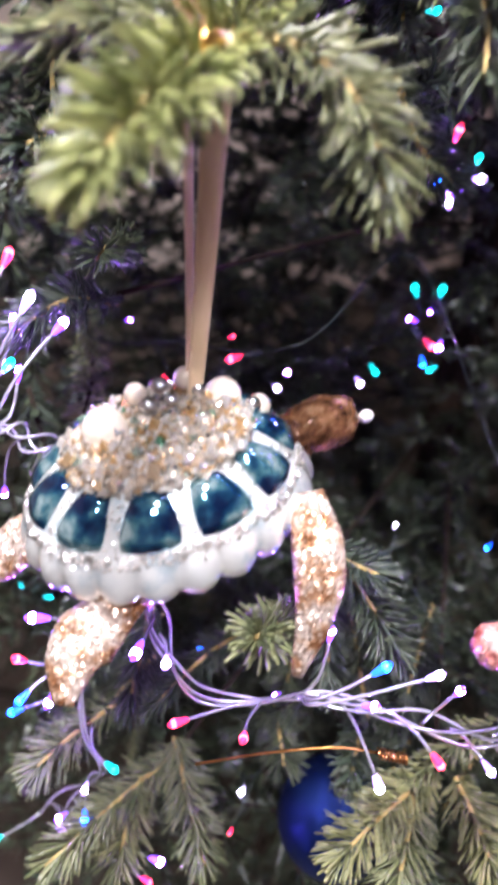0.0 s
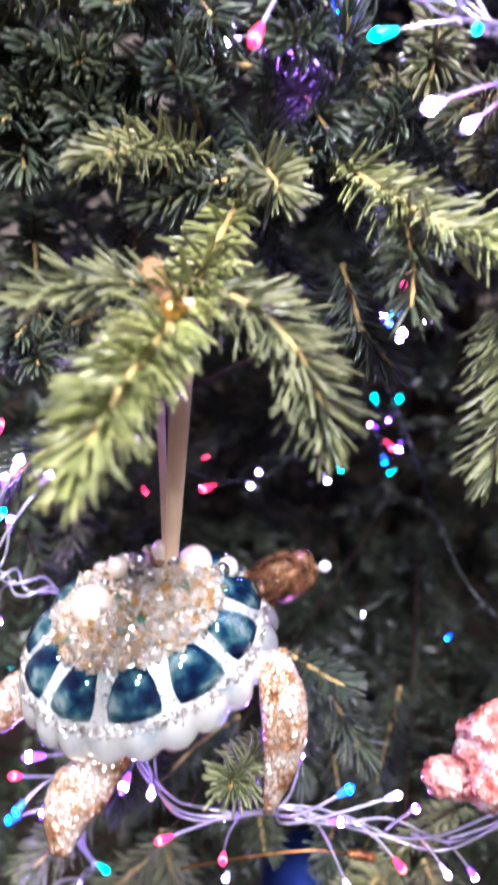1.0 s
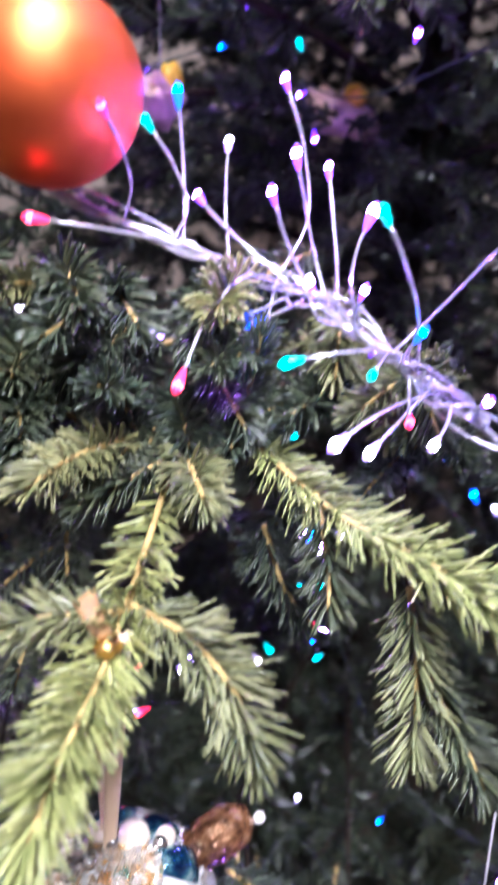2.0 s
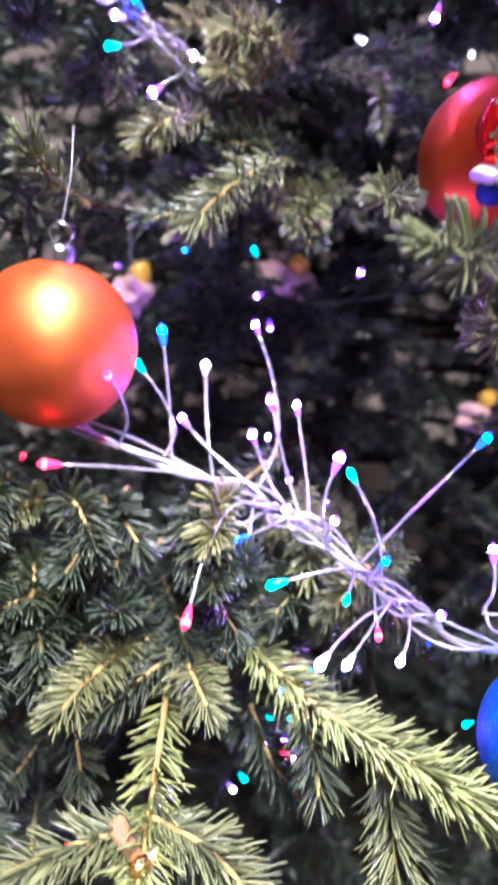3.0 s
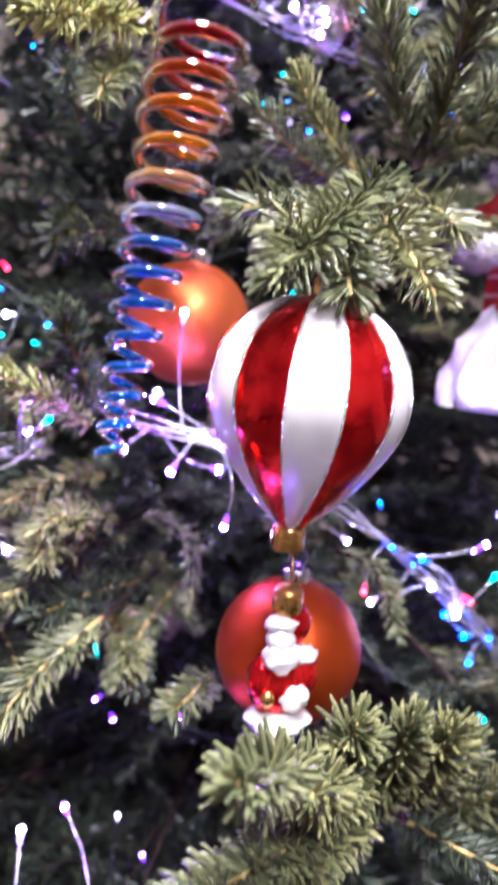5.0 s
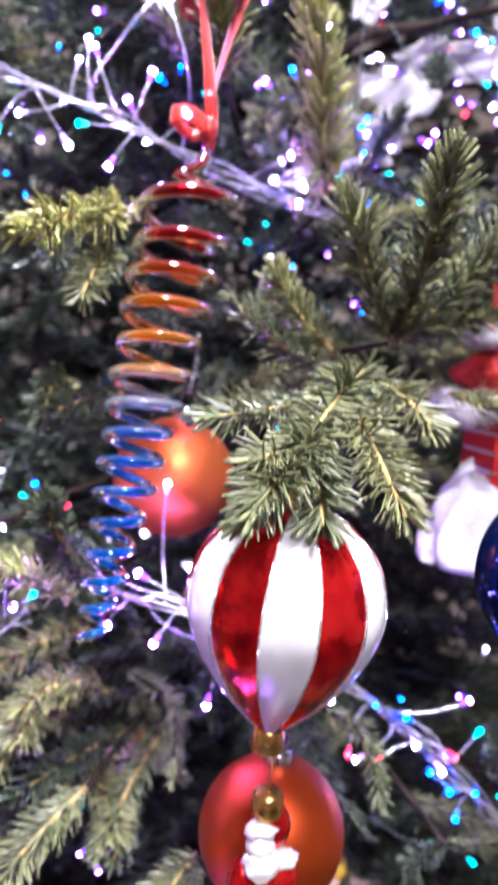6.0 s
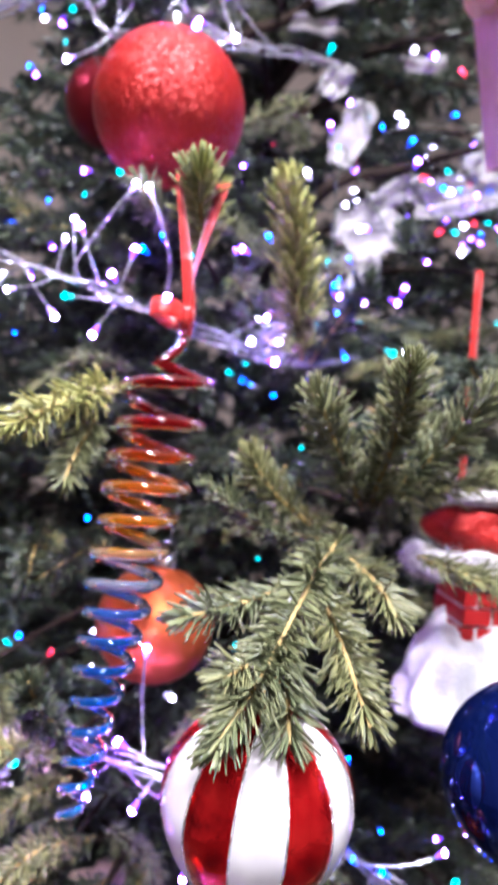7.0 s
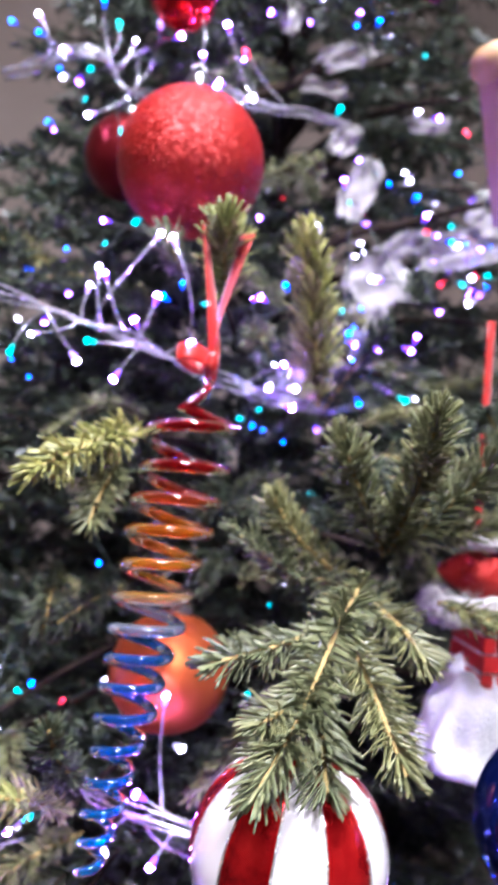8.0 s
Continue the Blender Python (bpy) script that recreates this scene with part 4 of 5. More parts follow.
for p, r in (((-0.028, 0.233, 0.965), 0.0088), ((0.008, 0.257, 0.970), 0.0076), ((-0.021, 0.247, 0.972), 0.0046), ((-0.005, 0.254, 0.977), 0.0047), ((-0.038, 0.236, 0.957), 0.0040),
             ((0.021, 0.260, 0.966), 0.0050), ((0.003, 0.247, 0.967), 0.0034), ((-0.016, 0.240, 0.966), 0.0036), ((-0.041, 0.231, 0.952), 0.0032),
             ((0.028, 0.257, 0.960), 0.0036), ((0.018, 0.252, 0.964), 0.0030)):
    p, r = (p[0] + 0.002, p[1], p[2] - 0.004), r * 0.9
    part("pearl", blob(Geo(), local(turtle, p), (r, r, r), 20, 14), PEARL_BEAD, turtle, "cream pearl bead")
for p, r in (((-0.012, 0.249, 0.974), 0.0050), ((-0.014, 0.241, 0.971), 0.0042), ((-0.007, 0.245, 0.972), 0.0036), ((0.001, 0.252, 0.974), 0.0036), ((0.020, 0.255, 0.969), 0.0034)):
    p, r = (p[0] + 0.001, p[1], p[2] - 0.004), r * 0.9
    part("bead", blob(Geo(), local(turtle, p), (r, r, r), 18, 12), SILVER, turtle, "silver glass bead")


def flipper(path, widths, thick, mat, label):
    p = spline([local(turtle, q) for q in path], 22)
    w = np.interp(np.linspace(0, 1, 22), np.linspace(0, 1, len(widths)), widths)
    view = np.array(turtle.matrix_world.inverted().to_3x3() @ Vector((0.05, -0.75, 0.6)))
    t = np.gradient(p, axis=0)
    t /= np.linalg.norm(t, axis=1)[:, None]
    a = np.cross(t, view)
    a /= np.linalg.norm(a, axis=1)[:, None]
    b = np.cross(a, t)
    ang = np.arange(16) * 2 * np.pi / 16
    ring = p[:, None] + np.cos(ang)[None, :, None] * a[:, None] * w[:, None, None] + np.sin(ang)[None, :, None] * b[:, None] * (w[:, None, None] * thick)
    g = Geo()
    g.add(ring.reshape(-1, 3), [(i * 16 + j, (i + 1) * 16 + j, (i + 1) * 16 + (j + 1) % 16, i * 16 + (j + 1) % 16) for i in range(21) for j in range(16)]
          + [tuple(range(16)), tuple(21 * 16 + j for j in range(16))[::-1]])
    return part("flipper", g, mat, turtle, label)


flipper([(0.043, 0.234, 0.945), (0.0495, 0.220, 0.929), (0.0505, 0.211, 0.912), (0.047, 0.202, 0.890)], [0.006, 0.0092, 0.0090, 0.0062, 0.002], 0.4, SKIN, "gold glitter front flipper")
flipper([(-0.008, 0.212, 0.920), (-0.020, 0.200, 0.907), (-0.027, 0.191, 0.900), (-0.028, 0.180, 0.889)], [0.007, 0.009, 0.0115, 0.0085, 0.0035], 0.4, SKIN, "gold glitter back flipper")
flipper([(-0.046, 0.232, 0.922), (-0.060, 0.226, 0.910), (-0.074, 0.218, 0.896)], [0.006, 0.009, 0.008, 0.002], 0.4, SKIN, "gold glitter back flipper")
g = Geo()
blob(g, local(turtle, (0.047, 0.268, 0.953)), (0.0155, 0.0108, 0.0105), 28, 18, turn=pose(0, 0, 0, 0, 4, 0).to_3x3(), bumps=0.12)
blob(g, local(turtle, (0.036, 0.262, 0.948)), (0.010, 0.010, 0.010), 20, 12)
part("head", g, HEAD, turtle, "bronze glass head")
part("beak", blob(Geo(), local(turtle, (0.064, 0.274, 0.955)), (0.003, 0.0028, 0.0025), 12, 8), PEARL, turtle)
g = Geo()
for top_p, low_p, w0, w1, ac in (((0.0025, 0.254, 1.068), (0.001, 0.250, 0.966), 0.0090, 0.0050, (1, 0.25, 0)), ((-0.0065, 0.256, 1.068), (-0.001, 0.252, 0.966), 0.0045, 0.0030, (0.7, 0.9, 0))):
    mid = [(a + b) / 2 for a, b in zip(top_p, low_p)]
    mid[1] += 0.002
    strip(g, spline([local(turtle, q) for q in (low_p, mid, top_p)], 18), np.linspace(w1, w0, 18), turtle.matrix_world.inverted().to_3x3() @ Vector(ac))
strip(g, spline([local(turtle, q) for q in ((0.0065, 0.254, 1.067), (0.005, 0.248, 1.077), (-0.002, 0.246, 1.076), (-0.0045, 0.256, 1.066))], 14), 0.0075, turtle.matrix_world.inverted().to_3x3() @ Vector((0.5, 1, 0)))
part("ribbon", g, RIBBON_BEIGE, turtle, "sheer beige ribbon")
g = Geo()
strip(g, spline([local(turtle, q) for q in ((0.000, 0.247, 1.076), (-0.004, 0.249, 1.081), (-0.007, 0.253, 1.084), (-0.010, 0.258, 1.086))], 12), np.linspace(0.005, 0.009, 12), turtle.matrix_world.inverted().to_3x3() @ Vector((0.8, 0.7, 0.3)))
part("ribbon_tail", g, TAN_CLOTH, turtle, "frayed tan ribbon end")
part("ribbon_knot", blob(Geo(), local(turtle, (0.000, 0.2455, 1.0755)), (0.005, 0.004, 0.0035), 14, 8, bumps=0.2), GOLD, turtle, "gold thread knot")

# -- pink glass ornament --
ob = thing("pink_ornament", (0.137, 0.222, 0.913), "pink glittered glass ornament with rounded lobes", "ornament")
g = Geo()
blob(g, (0.004, 0, 0.004), (0.021, 0.017, 0.016), 32, 20, bumps=0.35, seed=2)
part("body", g, PINK_GLASS, ob)
part("lobe", blob(Geo(), (-0.017, -0.004, -0.013), (0.0125, 0.009, 0.008), 24, 14, bumps=0.2, seed=6), PINK_GLASS, ob)
part("lobe", blob(Geo(), (-0.005, -0.014, -0.003), (0.011, 0.007, 0.011), 24, 14, bumps=0.4, seed=9), PINK_GLASS, ob)
g = Geo()
tube(g, [(0.006, 0, 0.018), (0.010, 0.006, 0.05), (0.006, 0.012, 0.10)], 0.0005, 5)
part("thread", g, WIRE, ob)

# -- chimney ornament --


def fur(geo, cx, cy, cz, rx, ry, tube_r, n):
    """Short hairs that stand off a ring."""
    g_ = np.random.default_rng(n)
    u, w = g_.random(n) * 2 * np.pi, g_.random(n) * 2 * np.pi
    mid = np.stack([cx + rx * np.cos(u), cy + ry * np.sin(u), cz + 0 * u], 1)
    out = np.stack([np.cos(u) * np.cos(w), np.sin(u) * np.cos(w), np.sin(w)], 1)
    way = out + g_.normal(0, 0.5, (n, 3))
    way /= np.linalg.norm(way, axis=1)[:, None]
    v, f = needles(mid + out * tube_r * 0.9, way, np.stack([-np.sin(u), np.cos(u), 0 * u], 1) + 0.01, 0.005 + 0.006 * g_.random(n), 0.0006 + 0 * u, None)
    geo.add(v, f)



ob = thing("chimney_ornament", (0.343, 0.470, 1.467), "red brick chimney ornament with white snow and a fluffy trim", "ornament", turn=pose(0, 0, 0, 0, 0, -6))
g = Geo()
v = []
for i in range(13):
    for j in range(40):
        a = 2 * math.pi * j / 40
        e = math.pi / 2 * i / 12
        k = 1 + 0.16 * noise.noise(Vector((math.cos(a) * 2, math.sin(a) * 2, e * 1.5))) + 0.05 * noise.noise(Vector((math.cos(a) * 9, math.sin(a) * 9, e * 6)))
        v.append((0.062 * math.cos(a) * math.cos(e) * k, 0.046 * math.sin(a) * math.cos(e) * k, 0.072 * math.sin(e) ** 1.25 * k * (1 + 0.10 * math.sin(9 * a) * math.cos(e))))
g.add(v, [(i * 40 + j, i * 40 + (j + 1) % 40, (i + 1) * 40 + (j + 1) % 40, (i + 1) * 40 + j) for i in range(12) for j in range(40)] + [tuple(range(40))[::-1]])
part("snow_mound", g, SNOW, ob, "white snow mound")
g = Geo()
blob(g, (-0.038, -0.018, 0.004), (0.032, 0.026, 0.054), 40, 24, bumps=0.30, seed=14)
g.v = [(x, y, max(z, 0.0005)) for x, y, z in g.v]
part("snow_mound", g, SNOW, ob, "peaked white snow mound")
part("chimney_core", box(Geo(), (-0.033, -0.016, 0.01), (0.057, 0.024, 0.090)), SNOW, ob, "white mortar", smooth=False)
whole, half_brick = Geo(), Geo()
box(whole, (-0.0092, -0.002, -0.0049), (0.0092, 0.043, 0.0049))
box(half_brick, (-0.0040, -0.002, -0.0049), (0.0040, 0.043, 0.0049))
whole, half_brick = whole.mesh("brick", [BRICK], False), half_brick.mesh("brick", [BRICK], False)
for row in range(7):
    for col in range(4):
        q = part("brick", whole, None, ob)
        q.location = (-0.0242 + 0.0212 * col + (0.0106 if row % 2 else 0), -0.018, 0.018 + row * 0.0120)
    if row % 2:
        q = part("brick", half_brick, None, ob)
        q.location = (-0.0296, -0.018, 0.018 + row * 0.0120)
for zz, name in ((0.098, "fluffy_trim"),):
    g = Geo()
    a = np.linspace(0, 2 * np.pi, 49)
    tube(g, np.stack([0.010 + 0.068 * np.cos(a), 0.002 + 0.030 * np.sin(a), zz + 0.002 * np.sin(5 * a)], 1), 0.0095 + 0.0015 * np.sin(11 * a), 12)
    fur(g, 0.010, 0.002, zz, 0.068, 0.030, 0.0085, 3600)
    part(name, g, FLUFF, ob, "fluffy white trim")
part("red_band", blob(Geo(), (0.012, 0.002, 0.120), (0.066, 0.028, 0.022), 32, 16, bumps=0.15), RED_GLITTER, ob)
g = Geo()
a = np.linspace(0, 2 * np.pi, 49)
tube(g, np.stack([0.014 + 0.058 * np.cos(a), 0.002 + 0.024 * np.sin(a), 0.145 + 0.05 * 0.058 * np.cos(a)], 1), 0.0055, 12)
fur(g, 0.014, 0.002, 0.145, 0.058, 0.024, 0.005, 2200)
part("fluffy_trim", g, FLUFF, ob)
g = Geo()
strip(g, spline([(-0.033, 0.004, 0.140), (-0.033, 0.006, 0.21), (-0.032, 0.012, 0.292)], 12), 0.007, (1, 0.3, 0))
part("ribbon", g, RIBBON_RED, ob, "narrow red ribbon")

# -- iced house ornament and gift box --
ob = thing("house_ornament", (0.350, 0.500, 1.848), "pink iced house ornament with a tan roof edge", "ornament", turn=pose(0, 0, 0, 0, -13, 0))
house_wall = part("wall", box(Geo(), (0, 0, 0), (0.085, 0.05, 0.110)), PINK_WALL, ob, smooth=False)
g = Geo()
tube(g, spline([(-0.014, 0.022, 0.112), (0.03, 0.022, 0.128), (0.100, 0.022, 0.150)], 12), 0.017, 16, flat=0.75)
part("roof_edge", g, TAN, ob, "tan biscuit roof edge")
for zz in (0.085, 0.060, 0.035):
    part("button", blob(Geo(), (0.026, -0.001, zz), (0.005, 0.003, 0.005), 14, 8), RED_GLOSS, house_wall, "red sugar button")
g = Geo()
tube(g, [(0.04, 0.025, 0.14), (0.045, 0.04, 0.2), (0.04, 0.07, 0.26)], 0.0006, 5)
part("thread", g, WIRE, ob)
ob = thing("gift_box_ornament", (0.303, 0.600, 2.055), "small magenta glitter gift box ornament", "ornament")
part("box", box(Geo(), (-0.014, -0.014, 0), (0.014, 0.014, 0.030)), MAGENTA, ob, smooth=False)
g = Geo()
box(g, (-0.0145, -0.003, -0.0005), (0.0145, 0.003, 0.0305))
box(g, (-0.003, -0.0145, -0.0003), (0.003, 0.0145, 0.0303))
part("band", g, RED_GLOSS, ob, smooth=False)
g = Geo()
tube(g, [(0, 0, 0.03), (0.002, 0.004, 0.06), (0.004, 0.012, 0.09)], 0.0005, 5)
part("thread", g, WIRE, ob)

# -- small painted ornaments deep inside --
for at, sd in (((0.122, 0.650, 1.240), 1), ((-0.006, 0.550, 1.236), 4), ((0.305, 0.570, 1.150), 7)):
    ob = thing("painted_ornament", at, "small cream and yellow painted ornament deep between boughs", "ornament", "painted ornaments", pose(0, 0, 0, 0, 12, 20 * sd))
    part("body", blob(Geo(), (0, 0, 0), (0.036, 0.013, 0.013), 24, 16, bumps=0.6, seed=sd), CREAM, ob)
    part("crest", blob(Geo(), (0.010, -0.004, 0.016), (0.009, 0.008, 0.009), 18, 12, bumps=0.3, seed=sd + 2), YELLOW, ob)
    g = Geo()
    tube(g, [(0, 0, 0.012), (0.003, 0.004, 0.05), (0.002, 0.01, 0.09)], 0.0005, 5)
    part("thread", g, WIRE, ob)

# -- white gauze ribbon deep in the crown --
# each loop: its middle, length, width, slope in degrees
GAUZE = [(0.260, 2.020, 0.075, 0.034, 32), (0.237, 1.983, 0.050, 0.024, 5), (0.280, 1.901, 0.070, 0.034, 72), (0.262, 1.942, 0.040, 0.030, 60), (0.309, 1.822, 0.070, 0.062, 40),
         (0.392, 1.866, 0.110, 0.052, 18), (0.424, 1.905, 0.060, 0.050, 50), (0.330, 1.858, 0.060, 0.026, 28), (0.296, 1.782, 0.045, 0.050, 80), (0.203, 2.045, 0.050, 0.022, 85), (0.345, 1.975, 0.050, 0.026, 15)]
ob = thing("gauze_ribbon", (0.330, 0.740, 1.860), "crumpled white gauze ribbon wound through the upper boughs", "ribbon")


def crumpled(length, width, slope, seed):
    """A loop of cloth, folded along its length, with a ragged hem."""
    g, nu, nw = Geo(), 22, 12
    ca, sa = math.cos(math.radians(slope)), math.sin(math.radians(slope))
    rows = []
    for back in (0.0, 0.0006):
        for i in range(nu + 1):
            for j in range(nw + 1):
                u, w = i / nu - 0.5, j / nw - 0.5
                hem = 1 + 0.35 * noise.noise(Vector((u * 5, seed * 3.1, w * 1.5)))
                x, y = u * length * (1 + 0.2 * noise.noise(Vector((w * 4, seed, 2)))), w * width * hem * (1 - 1.6 * abs(u) ** 2.5)
                fold = 0.012 * noise.noise(Vector((u * 2.2, w * 4, seed * 1.7))) + 0.0012 * noise.noise(Vector((u * 9, w * 16, seed)))
                rows.append((x * ca - y * sa, -0.080 + fold + 0.4 * y + back, x * sa + y * ca))
    n = (nu + 1) * (nw + 1)
    faces = []
    for i in range(nu):
        for j in range(nw):
            q = i * (nw + 1) + j
            faces += [(q, q + nw + 1, q + nw + 2, q + 1), (n + q + 1, n + q + nw + 2, n + q + nw + 1, n + q)]
    rim = [j for j in range(nw + 1)] + [i * (nw + 1) + nw for i in range(1, nu + 1)] + [nu * (nw + 1) + j for j in range(nw - 1, -1, -1)] + [i * (nw + 1) for i in range(nu - 1, 0, -1)]
    faces += [(rim[q], rim[(q + 1) % len(rim)], rim[(q + 1) % len(rim)] + n, rim[q] + n) for q in range(len(rim))]
    return g.add(rows, faces)


for i, (x, z, length, width, slope) in enumerate(GAUZE):
    q = part("loop", crumpled(length * 0.88, width * 0.8, slope, i + 1), GAUZE_CLOTH, ob)
    q.location = (x - 0.330, 0, z - 1.860)

# -- copper hook --
g = Geo()
tube(g, spline([(0.012, 0.235, 0.783), (0.045, 0.236, 0.797), (0.075, 0.238, 0.804), (0.094, 0.240, 0.801)], 20), 0.0007, 6)
a = np.linspace(0, 2 * np.pi * 9, 160)
tube(g, np.stack([0.094 + 0.014 * a / a[-1], 0.240 + 0.0022 * np.cos(a), 0.801 - 0.002 * a / a[-1] + 0.0022 * np.sin(a)], 1), 0.0006, 5)
tagged(part("ornament_hook", g, COPPER_WIRE), "thin copper wire hook with a coiled end", "hook")

# ---- fairy lights ----
BULB_GEO = Geo()
revolve(BULB_GEO, [(0.0005, -0.0060), (0.0013, -0.0045), (0.0020, -0.0015), (0.0024, 0.0015), (0.0020, 0.0040), (0.0010, 0.0055), (0.0001, 0.0060)], 10)
BULB_GEO.s = [0 if 30 <= q < 40 else 1 for q in range(len(BULB_GEO.f))]
BULB = {c: BULB_GEO.mesh("bulb", m) for c, m in BULBS.items()}
FAINT_BULB = {c: BULB_GEO.mesh("bulb", m) for c, m in FAINT_BULBS.items()}
KEY = {"v": "violet", "w": "white", "b": "blue", "t": "teal", "r": "red"}


def garland(trunk, tips, label, strands=3, thick=0.0010, seed=0, swell=1.0, lead_mat=WIRE):
    """Twisted wires along the trunk; from them one wire to each bulb."""
    gen = np.random.default_rng(seed)
    c = spline(trunk, 60)
    ob = thing("fairy_light_garland", tuple(c[30]), label, "fairy lights", "fairy light garlands")
    o = c[30]
    t, s, u = frames_along(c)
    for k in range(strands):
        g = Geo()
        ph = np.linspace(0, 2 * np.pi * (1.6 + 0.5 * k), 60) + 2 * np.pi * k / strands
        rad = 0.0050 * (0.6 + 0.5 * np.sin(np.linspace(0, 9, 60) + k))[:, None] * swell
        tube(g, c - o + (s * np.cos(ph)[:, None] + u * np.sin(ph)[:, None]) * rad, thick * 0.8, 6)
        part("wire", g, lead_mat, ob)
    for x, y, z, col, *root in tips:
        p = np.array((x, y, z))
        i = int(np.argmin(np.linalg.norm(c - p, axis=1)))
        i = int(np.clip(59 * root[0] if root else i + gen.integers(-7, 8), 0, 59))
        q = c[i]
        d = np.linalg.norm(p - q)
        bend = gen.normal(size=3) * 0.09 * d
        line = spline([q, q + (p - q) * 0.35 + bend, q + (p - q) * 0.72 + bend * 0.7, p], 14)
        g = Geo()
        tube(g, line - o, thick * 0.8, 6)
        lead = part("wire", g, lead_mat, ob)
        way = Vector(line[-1] - line[-3]).normalized()
        bulb = part("bulb", BULB[KEY[col]], None, lead, KEY[col] + " bulb")
        bulb.matrix_basis = Matrix.Translation(Vector(line[-1] - o) + way * 0.004) @ way.to_track_quat("Z", "Y").to_matrix().to_4x4() @ Matrix.Scale(gen.uniform(0.66, 0.94) * swell, 4)
    return ob


garland([(-0.012, 0.245, 0.872), (-0.004, 0.237, 0.856), (0.010, 0.235, 0.832), (0.035, 0.235, 0.831), (0.060, 0.235, 0.842), (0.090, 0.235, 0.834), (0.120, 0.235, 0.830), (0.145, 0.238, 0.827), (0.19, 0.26, 0.82)],
        [(-0.012, 0.226, 0.870, "v", 0.05), (-0.002, 0.226, 0.864, "w", 0.10), (0.008, 0.226, 0.827, "r", 0.36), (0.032, 0.212, 0.842, "r", 0.40), (0.078, 0.227, 0.848, "v", 0.52), (0.090, 0.222, 0.810, "w", 0.55),
         (0.099, 0.226, 0.869, "w", 0.48), (0.111, 0.225, 0.826, "r", 0.60), (0.132, 0.225, 0.826, "w", 0.76), (0.079, 0.227, 0.867, "b", 0.46), (-0.049, 0.228, 0.875, "v", 0.02), (0.112, 0.226, 0.862, "v", 0.70),
         (0.150, 0.232, 0.812, "v", 0.80), (0.165, 0.240, 0.845, "b", 0.86), (0.062, 0.240, 0.868, "v", 0.48)],
        "clear wire fairy lights with violet and red bulbs under the turtle", seed=1)
garland([(-0.070, 0.420, 1.205), (-0.023, 0.400, 1.190), (0.030, 0.385, 1.176), (0.076, 0.355, 1.167), (0.105, 0.325, 1.153), (0.141, 0.305, 1.132), (0.175, 0.30, 1.125)],
        [(0.075, 0.373, 1.214, "v", 0.53), (0.058, 0.407, 1.246, "v", 0.43), (0.087, 0.312, 1.206, "t", 0.71), (0.034, 0.424, 1.219, "w", 0.36), (0.110, 0.285, 1.139, "w", 0.75),
         (-0.039, 0.362, 1.190, "r", 0.40), (0.019, 0.303, 1.151, "r", 0.46), (0.084, 0.334, 1.202, "v", 0.58), (-0.016, 0.366, 1.230, "r", 0.22), (0.146, 0.325, 1.219, "b", 0.65), (0.061, 0.370, 1.218, "v", 0.52),
         (0.052, 0.360, 1.204, "v", 0.50), (0.024, 0.400, 1.197, "v", 0.46), (0.010, 0.420, 1.236, "b", 0.30), (0.000, 0.400, 1.225, "t", 0.28), (0.010, 0.360, 1.146, "w", 0.46),
         (0.039, 0.345, 1.143, "v", 0.44), (0.064, 0.320, 1.153, "t", 0.68), (0.078, 0.290, 1.135, "w", 0.74)],
        "bunched clear wire fairy lights glowing violet and white", strands=5, seed=2, swell=1.1)
garland([(0.060, 0.352, 1.172), (0.085, 0.335, 1.162), (0.112, 0.315, 1.148), (0.135, 0.302, 1.138)],
        [(0.092, 0.295, 1.131, "w", 0.7), (0.103, 0.310, 1.166, "b", 0.6), (0.089, 0.305, 1.156, "t", 0.5), (0.130, 0.300, 1.147, "v", 0.9), (0.070, 0.345, 1.172, "v", 0.2), (0.104, 0.302, 1.140, "r", 0.6),
         (0.052, 0.350, 1.160, "b", 0.1), (0.085, 0.330, 1.175, "v", 0.4)],
        "small fairy light wire twined into a bunch", strands=3, seed=8)
garland([(0.152, 0.300, 1.150), (0.175, 0.285, 1.140), (0.20, 0.300, 1.142)], [(0.152, 0.300, 1.174, "v"), (0.168, 0.290, 1.150, "w"), (0.176, 0.280, 1.142, "w"), (0.185, 0.275, 1.150, "b")],
        "short fairy light wire above a blue bauble", strands=2, seed=9)
garland([(0.035, 0.490, 1.425), (0.000, 0.475, 1.412), (-0.015, 0.470, 1.395), (0.014, 0.462, 1.376), (0.03, 0.49, 1.36)],
        [(0.005, 0.47, 1.448, "v"), (-0.003, 0.47, 1.438, "w"), (-0.005, 0.47, 1.431, "b"), (-0.011, 0.47, 1.42, "w"), (0.024, 0.47, 1.456, "v"), (0.035, 0.47, 1.441, "t"),
         (0.028, 0.47, 1.435, "v"), (-0.006, 0.465, 1.394, "b"), (-0.015, 0.465, 1.390, "w"), (-0.017, 0.47, 1.378, "t"), (0.017, 0.455, 1.377, "w"), (0.004, 0.455, 1.360, "v"), (-0.039, 0.47, 1.402, "t")],
        "loose clear wire fairy lights with cool bulbs", seed=3)
